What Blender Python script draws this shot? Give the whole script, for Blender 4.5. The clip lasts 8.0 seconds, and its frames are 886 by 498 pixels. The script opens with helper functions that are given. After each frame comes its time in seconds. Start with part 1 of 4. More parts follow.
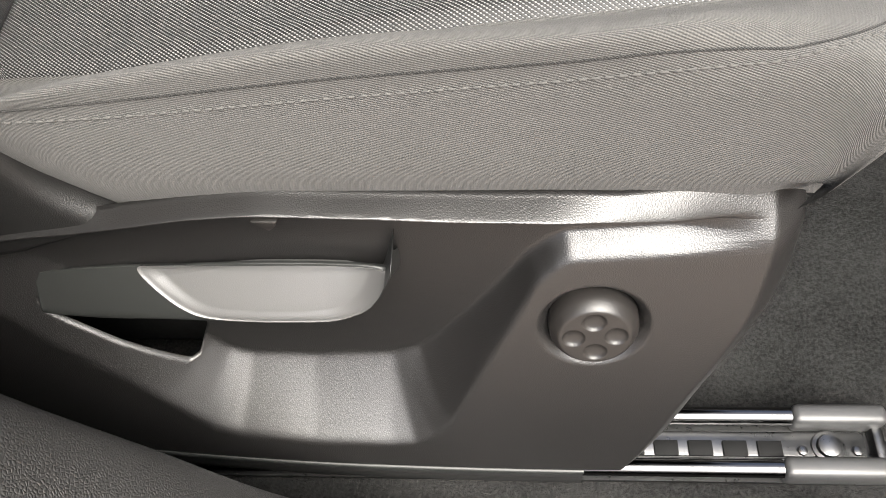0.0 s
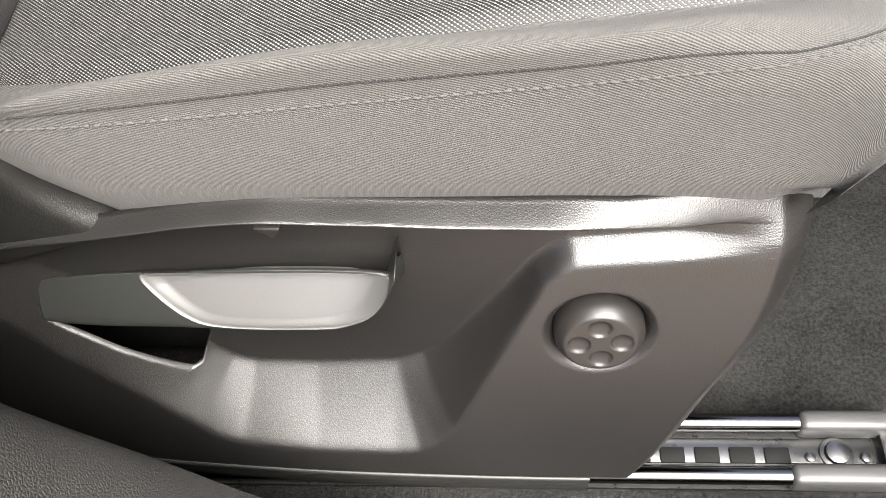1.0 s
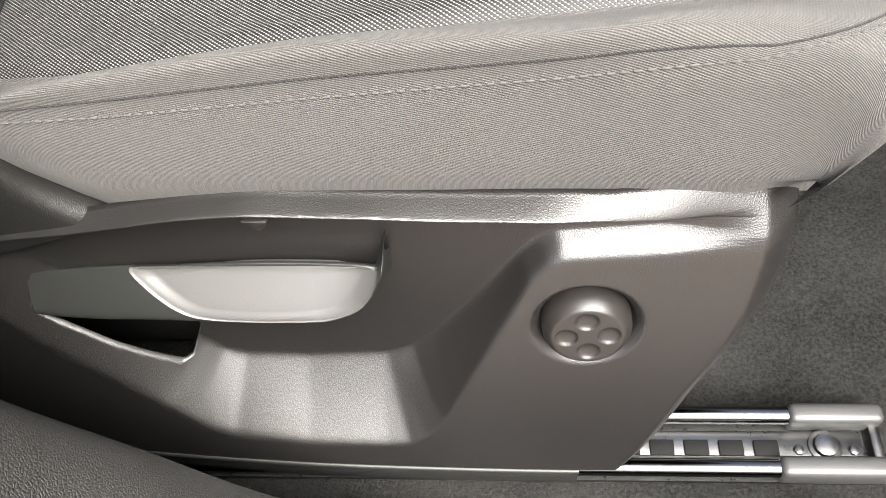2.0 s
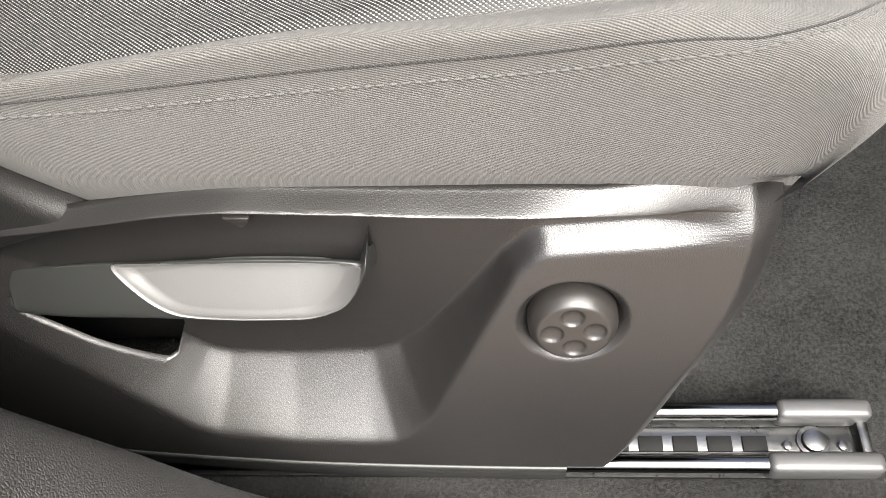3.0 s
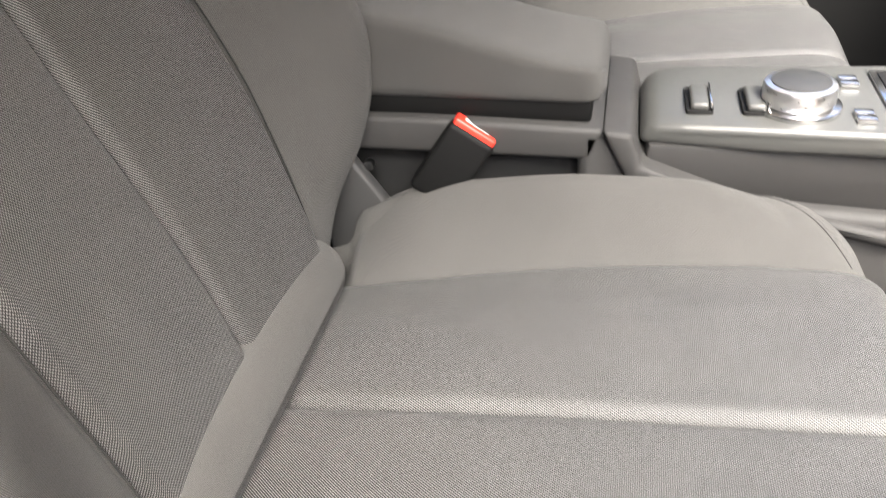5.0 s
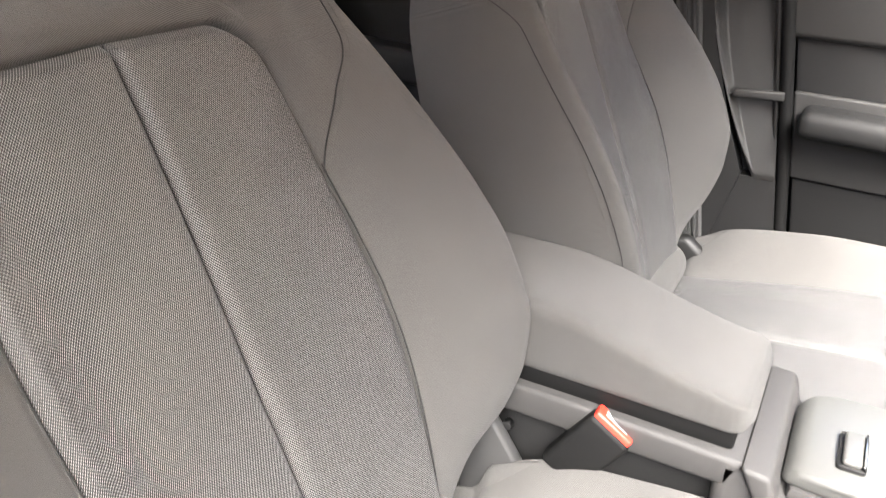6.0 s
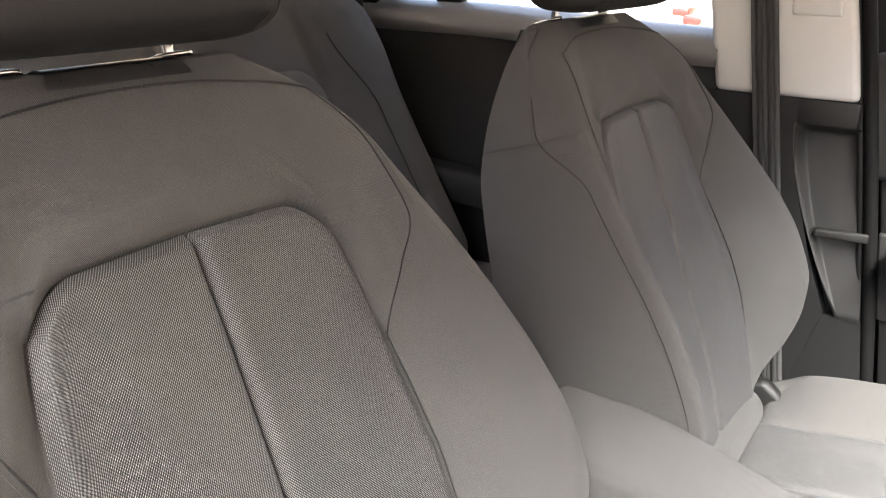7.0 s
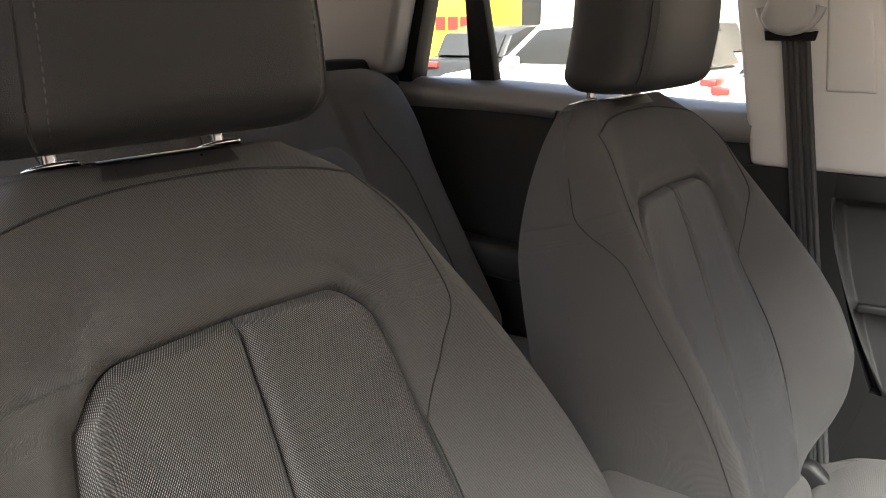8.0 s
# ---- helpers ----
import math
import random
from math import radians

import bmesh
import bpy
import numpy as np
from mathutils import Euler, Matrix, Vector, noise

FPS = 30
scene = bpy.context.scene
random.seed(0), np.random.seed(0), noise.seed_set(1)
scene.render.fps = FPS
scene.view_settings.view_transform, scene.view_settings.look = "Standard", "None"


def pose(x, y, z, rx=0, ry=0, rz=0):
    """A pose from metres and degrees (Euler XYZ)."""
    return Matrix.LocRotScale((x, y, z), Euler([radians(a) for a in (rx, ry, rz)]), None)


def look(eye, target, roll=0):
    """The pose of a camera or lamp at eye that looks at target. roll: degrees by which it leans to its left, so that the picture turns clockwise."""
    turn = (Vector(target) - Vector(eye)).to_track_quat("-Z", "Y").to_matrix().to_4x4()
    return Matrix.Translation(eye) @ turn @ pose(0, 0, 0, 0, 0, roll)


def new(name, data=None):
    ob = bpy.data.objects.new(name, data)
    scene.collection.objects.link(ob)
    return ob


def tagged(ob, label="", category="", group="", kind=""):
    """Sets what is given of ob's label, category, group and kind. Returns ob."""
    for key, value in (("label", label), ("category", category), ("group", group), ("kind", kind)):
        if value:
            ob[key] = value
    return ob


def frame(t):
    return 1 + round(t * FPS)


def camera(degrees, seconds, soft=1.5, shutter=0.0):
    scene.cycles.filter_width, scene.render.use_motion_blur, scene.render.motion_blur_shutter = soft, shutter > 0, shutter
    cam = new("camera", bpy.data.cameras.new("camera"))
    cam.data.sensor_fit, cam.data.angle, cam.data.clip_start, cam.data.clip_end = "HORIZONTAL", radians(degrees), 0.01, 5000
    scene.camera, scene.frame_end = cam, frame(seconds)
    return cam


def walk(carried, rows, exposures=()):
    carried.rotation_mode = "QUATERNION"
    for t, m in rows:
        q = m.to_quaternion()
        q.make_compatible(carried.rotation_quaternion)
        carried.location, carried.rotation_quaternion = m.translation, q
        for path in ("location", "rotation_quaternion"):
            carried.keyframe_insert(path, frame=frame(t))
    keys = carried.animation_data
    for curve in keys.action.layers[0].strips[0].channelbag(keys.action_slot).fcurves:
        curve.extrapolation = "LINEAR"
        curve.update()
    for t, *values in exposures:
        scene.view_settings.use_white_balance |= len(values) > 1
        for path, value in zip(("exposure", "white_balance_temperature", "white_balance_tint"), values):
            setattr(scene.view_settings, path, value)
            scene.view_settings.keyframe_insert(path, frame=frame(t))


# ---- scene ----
cam = camera(58.6, 8.0, soft=0.6, shutter=0.22)
PATH = [  # seconds, x, y, z, yaw, pitch, roll
    (0, 0.3116, -0.4708, 0.5870, 10.37, -57.38, -9.57),
    (0.5, 0.3082, -0.4719, 0.5868, 10.23, -56.81, -9.42),
    (1, 0.3105, -0.4685, 0.5847, 10.59, -56.98, -9.95),
    (1.5, 0.3134, -0.4702, 0.5862, 10.80, -57.14, -10.06),
    (3, 0.3219, -0.4685, 0.5817, 10.00, -57.62, -9.66),
    (3.5, 0.3316, -0.4588, 0.6122, 10.98, -55.64, -10.08),
    (3.8, 0.3597, -0.4472, 0.6585, 16.72, -52.91, -14.02),
    (4, 0.3543, -0.4438, 0.6893, 15.94, -50.69, -12.22),
    (4.2, 0.3294, -0.4376, 0.7308, 13.00, -48.83, -8.20),
    (4.5, 0.2906, -0.4431, 0.7244, 11.20, -41.27, -7.16),
    (4.7, 0.2545, -0.4327, 0.7543, 9.63, -39.47, -4.41),
    (5, 0.2759, -0.4290, 0.7778, 14.44, -34.99, -4.64),
    (5.2, 0.2817, -0.4279, 0.8067, 17.60, -32.12, -3.47),
    (6.3, 0.2801, -0.3593, 0.9801, 30.74, -25.47, 1.26),
    (6.5, 0.2865, -0.3563, 0.9950, 32.06, -24.03, 0.84),
    (7, 0.2889, -0.3540, 1.0184, 34.54, -20.56, 0.55),
    (7.5, 0.2845, -0.3542, 1.0328, 36.14, -17.45, 0.16),
    (8, 0.2786, -0.3577, 1.0319, 36.80, -15.66, -0.10),
]
EXPOSURES = [(0, 2.5, 6460, 6), (0.5, 2.72, 6460, 6), (1.7, 2.86, 6450, 6), (3, 2.88, 6450, 6), (3.5, 2.9, 6400, 6), (4.2, 2.7, 6420, 6), (4.5, 2.82, 6440, 6), (5, 3.12, 6540, 7), (6.5, 4.68, 6370, 8), (7, 4.22, 6360, 6), (8, 3.42, 6350, 4)]
walk(cam, [(t, pose(x, y, z, 90 + pitch, 0, yaw) @ pose(0, 0, 0, 0, 0, roll)) for t, x, y, z, yaw, pitch, roll in PATH], EXPOSURES)

# ---- light: a bright, thinly veiled sky over the street ----
SUN_UP, SUN_TURN = 59, 152
world = bpy.data.worlds.new("sky")
scene.world = world
world.use_nodes = True
sky = world.node_tree.nodes.new("ShaderNodeTexSky")
sky.sky_type, sky.sun_disc = "NISHITA", False
sky.sun_elevation, sky.sun_rotation, sky.dust_density, sky.air_density = radians(SUN_UP), radians(SUN_TURN), 7.0, 0.6
world.node_tree.nodes["Background"].inputs["Strength"].default_value = 0.13
world.node_tree.links.new(sky.outputs[0], world.node_tree.nodes["Background"].inputs["Color"])
sun = new("sun", bpy.data.lights.new("sun", "SUN"))
sun.data.energy, sun.data.angle, sun.data.color = 2.8, radians(50), (1.0, 0.97, 0.93)
sun.matrix_world = look((0, 0, 0), (-math.sin(radians(SUN_TURN)) * math.cos(radians(SUN_UP)), -math.cos(radians(SUN_TURN)) * math.cos(radians(SUN_UP)), -math.sin(radians(SUN_UP))))
sun.location = (0, 0, 8)


# ---- materials ----
class Nodes:
    def __init__(self, name):
        self.mat = bpy.data.materials.new(name)
        self.mat.use_nodes = True
        self.tree = self.mat.node_tree
        self.shader = self.tree.nodes["Principled BSDF"]

    def add(self, kind, **inputs):
        node = self.tree.nodes.new("ShaderNode" + kind)
        for key, value in inputs.items():
            self.set(node, key, value)
        return node

    def set(self, node, key, value):
        slot = node.inputs[int(key[1:])] if key[0] == "i" and key[1:].isdigit() else node.inputs[key.replace("_", " ")]
        if isinstance(value, bpy.types.NodeSocket):
            self.tree.links.new(value, slot)
        else:
            slot.default_value = value

    def math(self, op, a, b=0.0, c=0.0):
        node = self.tree.nodes.new("ShaderNodeMath")
        node.operation = op
        for k, v in enumerate((a, b, c)):
            self.set(node, "i%d" % k, v)
        return node.outputs[0]

    def mix(self, fac, a, b):
        node = self.tree.nodes.new("ShaderNodeMix")
        node.data_type = "RGBA"
        self.set(node, "i0", fac)
        self.set(node, "i6", a)
        self.set(node, "i7", b)
        return node.outputs[2]

    def noise(self, coords, scale, detail=3.0, rough=0.55):
        return self.add("TexNoise", Vector=coords, Scale=scale, Detail=detail, Roughness=rough).outputs[0]

    def ramp(self, fac, lo, hi):
        node = self.tree.nodes.new("ShaderNodeMapRange")
        self.set(node, "i0", fac)
        self.set(node, "i1", lo)
        self.set(node, "i2", hi)
        return node.outputs[0]

    def bump(self, height, distance, strength=1.0):
        node = self.add("Bump", Height=height, Distance=distance, Strength=strength)
        self.tree.links.new(node.outputs[0], self.shader.inputs["Normal"])
        return node.outputs[0]

    def coords(self, kind="Object"):
        return self.tree.nodes.new("ShaderNodeTexCoord").outputs[kind]


def rgb(v, tint=(1, 1, 1)):
    return (v * tint[0], v * tint[1], v * tint[2], 1)


def plastic(name, tone, tint=(1, 1, 1), rough=0.45, grain=0.0, size=900, spec=0.5, dust=0.12):
    """Moulded plastic: leather grain as relief, faint dust and uneven gloss."""
    n = Nodes(name)
    at = n.coords()
    broad, fine = n.noise(at, 9.0), n.noise(at, 160.0)
    n.set(n.shader, "Base Color", n.mix(n.math("MULTIPLY", broad, dust), rgb(tone, tint), rgb(tone * 2.2, tint)))
    n.set(n.shader, "Roughness", n.math("ADD", n.math("MULTIPLY", fine, 0.12), rough - 0.06))
    n.set(n.shader, "Specular IOR Level", spec)
    if grain:
        cells = n.add("TexVoronoi", Vector=at, Scale=size)
        cells.feature = "DISTANCE_TO_EDGE"
        pits = n.ramp(cells.outputs["Distance"], 0.0, 0.28)
        n.bump(n.math("ADD", pits, n.math("MULTIPLY", n.noise(at, size * 0.8), 0.7)), grain)
    else:
        n.bump(n.noise(at, 1500.0), 0.00006)
    return n.mat


def twill(name, tone, tint=(1, 1, 1), pitch=0.0011, slant=0.9, lift=1.0):
    """Plain upholstery cloth: fine slanting ribs with broken threads, and a light nap."""
    n = Nodes(name)
    uv = n.tree.nodes.new("ShaderNodeSeparateXYZ")
    at = n.coords("UV")
    n.tree.links.new(at, uv.inputs[0])
    wob = n.math("MULTIPLY", n.noise(at, 40.0), 0.0004)
    u, v = n.math("ADD", uv.outputs[0], wob), uv.outputs[1]
    k = 2 * math.pi / pitch
    rib = n.math("SINE", n.math("ADD", n.math("MULTIPLY", u, k), n.math("MULTIPLY", v, k * slant)))
    cross = n.math("SINE", n.math("SUBTRACT", n.math("MULTIPLY", v, k * 1.05), n.math("MULTIPLY", u, k * 0.2)))
    weave = n.math("ADD", n.math("MULTIPLY", rib, 0.42), n.math("MULTIPLY", cross, 0.10))
    weave = n.math("ADD", weave, 0.5)
    flecks = n.ramp(n.noise(at, 1400.0, 2.0), 0.3, 0.7)
    broad = n.noise(at, 14.0, 4.0)
    fac = n.math("ADD", n.math("MULTIPLY", weave, 0.8), n.math("ADD", n.math("MULTIPLY", flecks, 0.1), n.math("MULTIPLY", broad, 0.16)))
    n.set(n.shader, "Base Color", n.mix(fac, rgb(tone * 0.25, tint), rgb(tone * 1.75, tint)))
    n.set(n.shader, "Roughness", 0.85)
    n.set(n.shader, "Specular IOR Level", 0.25)
    n.set(n.shader, "Sheen Weight", 0.06 * lift)
    n.set(n.shader, "Sheen Roughness", 0.5)
    n.bump(n.math("ADD", weave, n.math("MULTIPLY", flecks, 0.4)), 0.0003)
    return n.mat


def mesh_cloth(name, dark, light, wide=0.0021, tall=0.0029, tint=(1, 1, 1)):
    """Coarse two-tone weave: staggered pale knots on a dark ground."""
    n = Nodes(name)
    uv = n.tree.nodes.new("ShaderNodeSeparateXYZ")
    at = n.coords("UV")
    n.tree.links.new(at, uv.inputs[0])
    wob = n.math("MULTIPLY", n.noise(at, 30.0), 0.0004)
    a = n.math("MULTIPLY", n.math("ADD", uv.outputs[0], wob), 2 * math.pi / wide)
    b = n.math("MULTIPLY", uv.outputs[1], 2 * math.pi / tall)
    straight = n.math("MULTIPLY", n.math("COSINE", a), n.math("COSINE", b))
    leaning = n.math("MULTIPLY", n.math("SINE", a), n.math("SINE", b))
    knots = n.math("SUBTRACT", straight, n.math("MULTIPLY", leaning, 0.35))
    knots = n.math("ADD", knots, n.math("MULTIPLY", n.math("SUBTRACT", n.noise(at, 600.0), 0.5), 0.22))
    fac = n.ramp(knots, 0.14, 0.68)
    broad = n.noise(at, 11.0, 4.0)
    pale = n.mix(broad, rgb(light * 0.82, tint), rgb(light * 1.18, tint))
    n.set(n.shader, "Base Color", n.mix(fac, rgb(dark), pale))
    n.set(n.shader, "Roughness", 0.55)
    n.set(n.shader, "Specular IOR Level", 0.4)
    n.set(n.shader, "Sheen Weight", 0.05)
    n.bump(fac, 0.0005)
    return n.mat


def carpet_mat(name, tone):
    n = Nodes(name)
    at = n.coords()
    tufts, patch = n.noise(at, 380.0, 5.0, 0.75), n.ramp(n.noise(at, 9.0, 4.0, 0.6), 0.35, 0.7)
    fac = n.math("ADD", n.math("MULTIPLY", n.ramp(tufts, 0.38, 0.68), 0.6), n.math("MULTIPLY", patch, 0.4))
    n.set(n.shader, "Base Color", n.mix(fac, rgb(tone * 0.15, (1, 1, 1)), rgb(tone * 2.4, (1, 0.99, 0.96))))
    n.set(n.shader, "Roughness", 0.95)
    n.set(n.shader, "Specular IOR Level", 0.1)
    n.bump(n.math("ADD", tufts, patch), 0.004)
    return n.mat


def metal(name, tone, rough=0.2, tint=(1, 1, 1)):
    n = Nodes(name)
    at = n.coords()
    n.set(n.shader, "Metallic", 1.0)
    n.set(n.shader, "Base Color", n.mix(n.noise(at, 60.0), rgb(tone * 0.8, tint), rgb(tone, tint)))
    n.set(n.shader, "Roughness", n.math("ADD", n.math("MULTIPLY", n.noise(at, 240.0), 0.16), rough - 0.08))
    return n.mat


def paint(name, colour, rough=0.25, wear=0.15):
    n = Nodes(name)
    at = n.coords()
    dull = tuple(c * 0.75 for c in colour[:3]) + (1,)
    n.set(n.shader, "Base Color", n.mix(n.math("MULTIPLY", n.noise(at, 4.0), wear * 3), (*colour[:3], 1), dull))
    n.set(n.shader, "Roughness", n.math("ADD", n.math("MULTIPLY", n.noise(at, 40.0), 0.1), rough))
    return n.mat


def glass_mat(name):
    n = Nodes(name)
    n.set(n.shader, "Base Color", (0.93, 0.97, 0.95, 1))
    n.set(n.shader, "Roughness", 0.02)
    n.set(n.shader, "Transmission Weight", 1.0)
    n.set(n.shader, "IOR", 1.02)
    return n.mat


WARM = (1.0, 0.975, 0.93)
M_CLOTH = twill("bolster_cloth", 0.048, WARM, pitch=0.0014, slant=0.45)
M_TOP = twill("backrest_cloth", 0.045, WARM, pitch=0.0011, slant=0.5)
M_MESH = mesh_cloth("insert_cloth", 0.003, 0.175, tint=(1.0, 0.99, 0.985))
M_REAR = twill("rear_bench_cloth", 0.045, WARM, pitch=0.0012)
M_GUIDE = plastic("belt_guide_plastic", 0.2, (1, 0.98, 0.94), 0.45)
M_THREAD = twill("thread", 0.036, WARM, pitch=0.0006)
M_SEAM = twill("seam_cloth", 0.013, WARM)
M_TRIM = plastic("grained_black_plastic", 0.0055, (1.0, 0.94, 0.92), 0.40, 0.00006, 760, spec=0.65)
# headrest cloth: the shade under the roof is put into its near-black tone
M_HEAD = plastic("headrest_leatherette", 0.009, (1, 0.97, 0.95), 0.5, 0.0001, 700, spec=0.28)
M_HINGE = plastic("hinge_cover_plastic", 0.006, (1, 0.98, 0.96), 0.5, 0.00008, 800, spec=0.35)
M_SKIRT = plastic("smooth_black_plastic", 0.010, rough=0.4)
M_LEVER = plastic("satin_grey_plastic", 0.013, (0.95, 1.0, 0.96), 0.42, dust=0.05, spec=0.35)
M_GRIP = plastic("satin_grip_plastic", 0.055, (1.0, 0.99, 0.98), 0.34, dust=0.04, spec=0.7)
M_KNOB = plastic("button_plastic", 0.010, (1.0, 0.90, 0.84), 0.40, spec=0.4)
# runner chrome, its base darkened in place of shade and dark reflections
M_RUNNER = metal("blackened_runner_steel", 0.10, 0.14)
M_GRAIN = plastic("pillar_grained_plastic", 0.016, (1.0, 0.98, 0.96), 0.55, 0.0003, 560, spec=0.35)
M_DECK = plastic("satin_deck_plastic", 0.05, (0.99, 1.0, 0.95), 0.4)
M_SATIN = metal("satin_aluminium", 0.9, 0.3)
M_DARK = plastic("door_dark_plastic", 0.009, rough=0.55, spec=0.25, grain=0.00012, size=700)
M_CONSOLE = plastic("console_plastic", 0.026, (1, 0.97, 0.95), 0.6, 0.0001, 800, spec=0.3)
M_SILL = plastic("window_sill_plastic", 0.06, (1, 0.98, 0.96), 0.36, 0.00008, 800, spec=1.0)
M_VINYL = plastic("smooth_black_vinyl", 0.014, rough=0.3, grain=0.00005, size=900)
M_GREYP = plastic("grey_plastic", 0.014, (1, 0.98, 0.96), 0.58, 0.0001, 800, spec=0.35)
M_QUARTER = plastic("grey_quarter_trim", 0.15, (1.0, 0.98, 0.94), 0.5, 0.00008, 900, dust=0.05)
M_PALE = plastic("pale_pillar_trim", 0.40, (1.0, 0.99, 0.95), 0.55, 0.00008, 900, dust=0.05)
M_COVER = plastic("rail_cover_plastic", 0.026, rough=0.45)
M_BLACK = plastic("matt_black", 0.004, rough=0.6, spec=0.12)
M_RUBBER = plastic("seal_rubber", 0.004, rough=0.7, spec=0.1)
M_CHROME = metal("chrome", 0.62, 0.15)
M_STEEL = metal("galvanised_steel", 0.13, 0.30)
M_CARPET = carpet_mat("carpet", 0.015)
M_BELT = twill("belt_webbing", 0.022, pitch=0.0014)
M_BELT2 = twill("belt_webbing_light", 0.045, pitch=0.0014)
M_RED = paint("red_button", (0.75, 0.035, 0.02), 0.4)
M_GLASS = glass_mat("clear_glass")
M_LINER = twill("headliner_cloth", 0.68, (1, 0.98, 0.94))


# ---- building helpers ----
def curve(xs, ys):
    """A smooth, never overshooting line through the knots."""
    xs, ys = np.array(xs, float), np.array(ys, float)
    h, d = np.diff(xs), np.diff(ys) / np.diff(xs)
    m = np.zeros_like(ys)
    for i in range(1, len(xs) - 1):
        if d[i - 1] * d[i] > 0:
            a, b = 2 * h[i] + h[i - 1], h[i] + 2 * h[i - 1]
            m[i] = (a + b) / (a / d[i - 1] + b / d[i])
    m[0], m[-1] = d[0], d[-1]

    def at(x):
        x = np.clip(np.asarray(x, float), xs[0], xs[-1])
        i = np.clip(np.searchsorted(xs, x, side="right") - 1, 0, len(xs) - 2)
        t = (x - xs[i]) / h[i]
        return (2 * t**3 - 3 * t**2 + 1) * ys[i] + (t**3 - 2 * t**2 + t) * h[i] * m[i] + (-2 * t**3 + 3 * t**2) * ys[i + 1] + (t**3 - t**2) * h[i] * m[i + 1]

    return at


def smooth(t):
    t = np.clip(t, 0, 1)
    return t * t * (3 - 2 * t)


def finish(ob, material, parent, label, category, kind, group):
    if material:
        ob.data.materials.append(material)
    if parent is not None:
        ob.parent = parent
    return tagged(ob, label, category, group, kind)


def part(name, bm, material, parent=None, label="", category="", kind="", group="", flat=False):
    """Links a bmesh as one mesh object."""
    data = bpy.data.meshes.new(name)
    bmesh.ops.recalc_face_normals(bm, faces=bm.faces[:])
    bm.to_mesh(data)
    bm.free()
    if not flat:
        data.shade_smooth()
        data.set_sharp_from_angle(angle=radians(40))
    return finish(new(name, data), material, parent, label, category, kind, group)


def sheet(name, P, material, parent=None, label="", category="", kind="", group="", wrap=False, uv=None, keep=None):
    """A grid of points (rows x columns x 3) as a smooth mesh, with its run in metres as its UV."""
    P = np.asarray(P, float)
    m, n = P.shape[:2]
    cols = n if wrap else n - 1
    idx = np.arange(m * n).reshape(m, n)
    faces = [(idx[i, j], idx[i, (j + 1) % n], idx[i + 1, (j + 1) % n], idx[i + 1, j]) for i in range(m - 1) for j in range(cols) if keep is None or keep[i, j]]
    data = bpy.data.meshes.new(name)
    data.from_pydata(P.reshape(-1, 3).tolist(), [], [tuple(int(a) for a in f) for f in faces])
    du = np.concatenate([np.zeros((m, 1)), np.cumsum(np.linalg.norm(np.diff(P, axis=1), axis=-1), axis=1)], axis=1)
    du = du - du[:, n // 2 : n // 2 + 1]
    mid = P[:, n // 2]
    dv = np.concatenate([[0], np.cumsum(np.linalg.norm(np.diff(mid, axis=0), axis=-1))])[:, None] + 0 * du
    U, V = (du.ravel(), dv.ravel()) if uv is None else (uv[0].ravel(), uv[1].ravel())
    layer = data.uv_layers.new(name="UVMap")
    loops = np.empty(len(data.loops), int)
    data.loops.foreach_get("vertex_index", loops)
    both = np.stack([U[loops], V[loops]], -1)
    layer.data.foreach_set("uv", both.astype(np.float32).ravel())
    if keep is not None:
        bm = bmesh.new()
        bm.from_mesh(data)
        bmesh.ops.delete(bm, geom=[q for q in bm.verts if not q.link_faces], context="VERTS")
        bm.to_mesh(data)
        bm.free()
    data.shade_smooth()
    data.update()
    return finish(new(name, data), material, parent, label, category, kind, group)


def box(x0, x1, y0, y1, z0, z1, r=0.0, seg=2, m=None):
    bm = bmesh.new()
    bmesh.ops.create_cube(bm, size=1.0, matrix=Matrix.Translation(((x0 + x1) / 2, (y0 + y1) / 2, (z0 + z1) / 2)) @ Matrix.Diagonal((x1 - x0, y1 - y0, z1 - z0, 1)))
    if r:
        bmesh.ops.bevel(bm, geom=bm.edges[:], offset=r, segments=seg, profile=0.5, affect="EDGES")
    if m is not None:
        bmesh.ops.transform(bm, matrix=m, verts=bm.verts[:])
    return bm


def rod(a, b, r, sides=20, r2=None, bevel=0.0):
    bm = bmesh.new()
    a, b = Vector(a), Vector(b)
    turn = (b - a).to_track_quat("Z", "Y").to_matrix().to_4x4()
    bmesh.ops.create_cone(bm, cap_ends=True, segments=sides, radius1=r, radius2=r if r2 is None else r2, depth=(b - a).length, matrix=Matrix.Translation((a + b) / 2) @ turn)
    if bevel:
        rim = [e for e in bm.edges if any(len(f.verts) > 4 for f in e.link_faces)]
        bmesh.ops.bevel(bm, geom=rim, offset=bevel, segments=2, profile=0.5, affect="EDGES")
    return bm


def tube_grid(path, r, sides=8, up=(0, 0, 1), squash=1.0):
    path = np.asarray(path, float)
    tan = np.gradient(path, axis=0)
    tan /= np.linalg.norm(tan, axis=1)[:, None] + 1e-12
    side = np.cross(tan, up)
    side /= np.linalg.norm(side, axis=1)[:, None] + 1e-12
    top = np.cross(side, tan)
    ang = np.linspace(0, 2 * math.pi, sides, endpoint=False)
    r = np.broadcast_to(np.asarray(r, float), (len(path),))
    return path[:, None] + r[:, None, None] * (np.cos(ang)[None, :, None] * side[:, None] + squash * np.sin(ang)[None, :, None] * top[:, None])


def tube(name, path, r, material, parent=None, label="", sides=8, up=(0, 0, 1), squash=1.0, **tags):
    return sheet(name, tube_grid(path, r, sides, up, squash), material, parent, label, wrap=True, **tags)


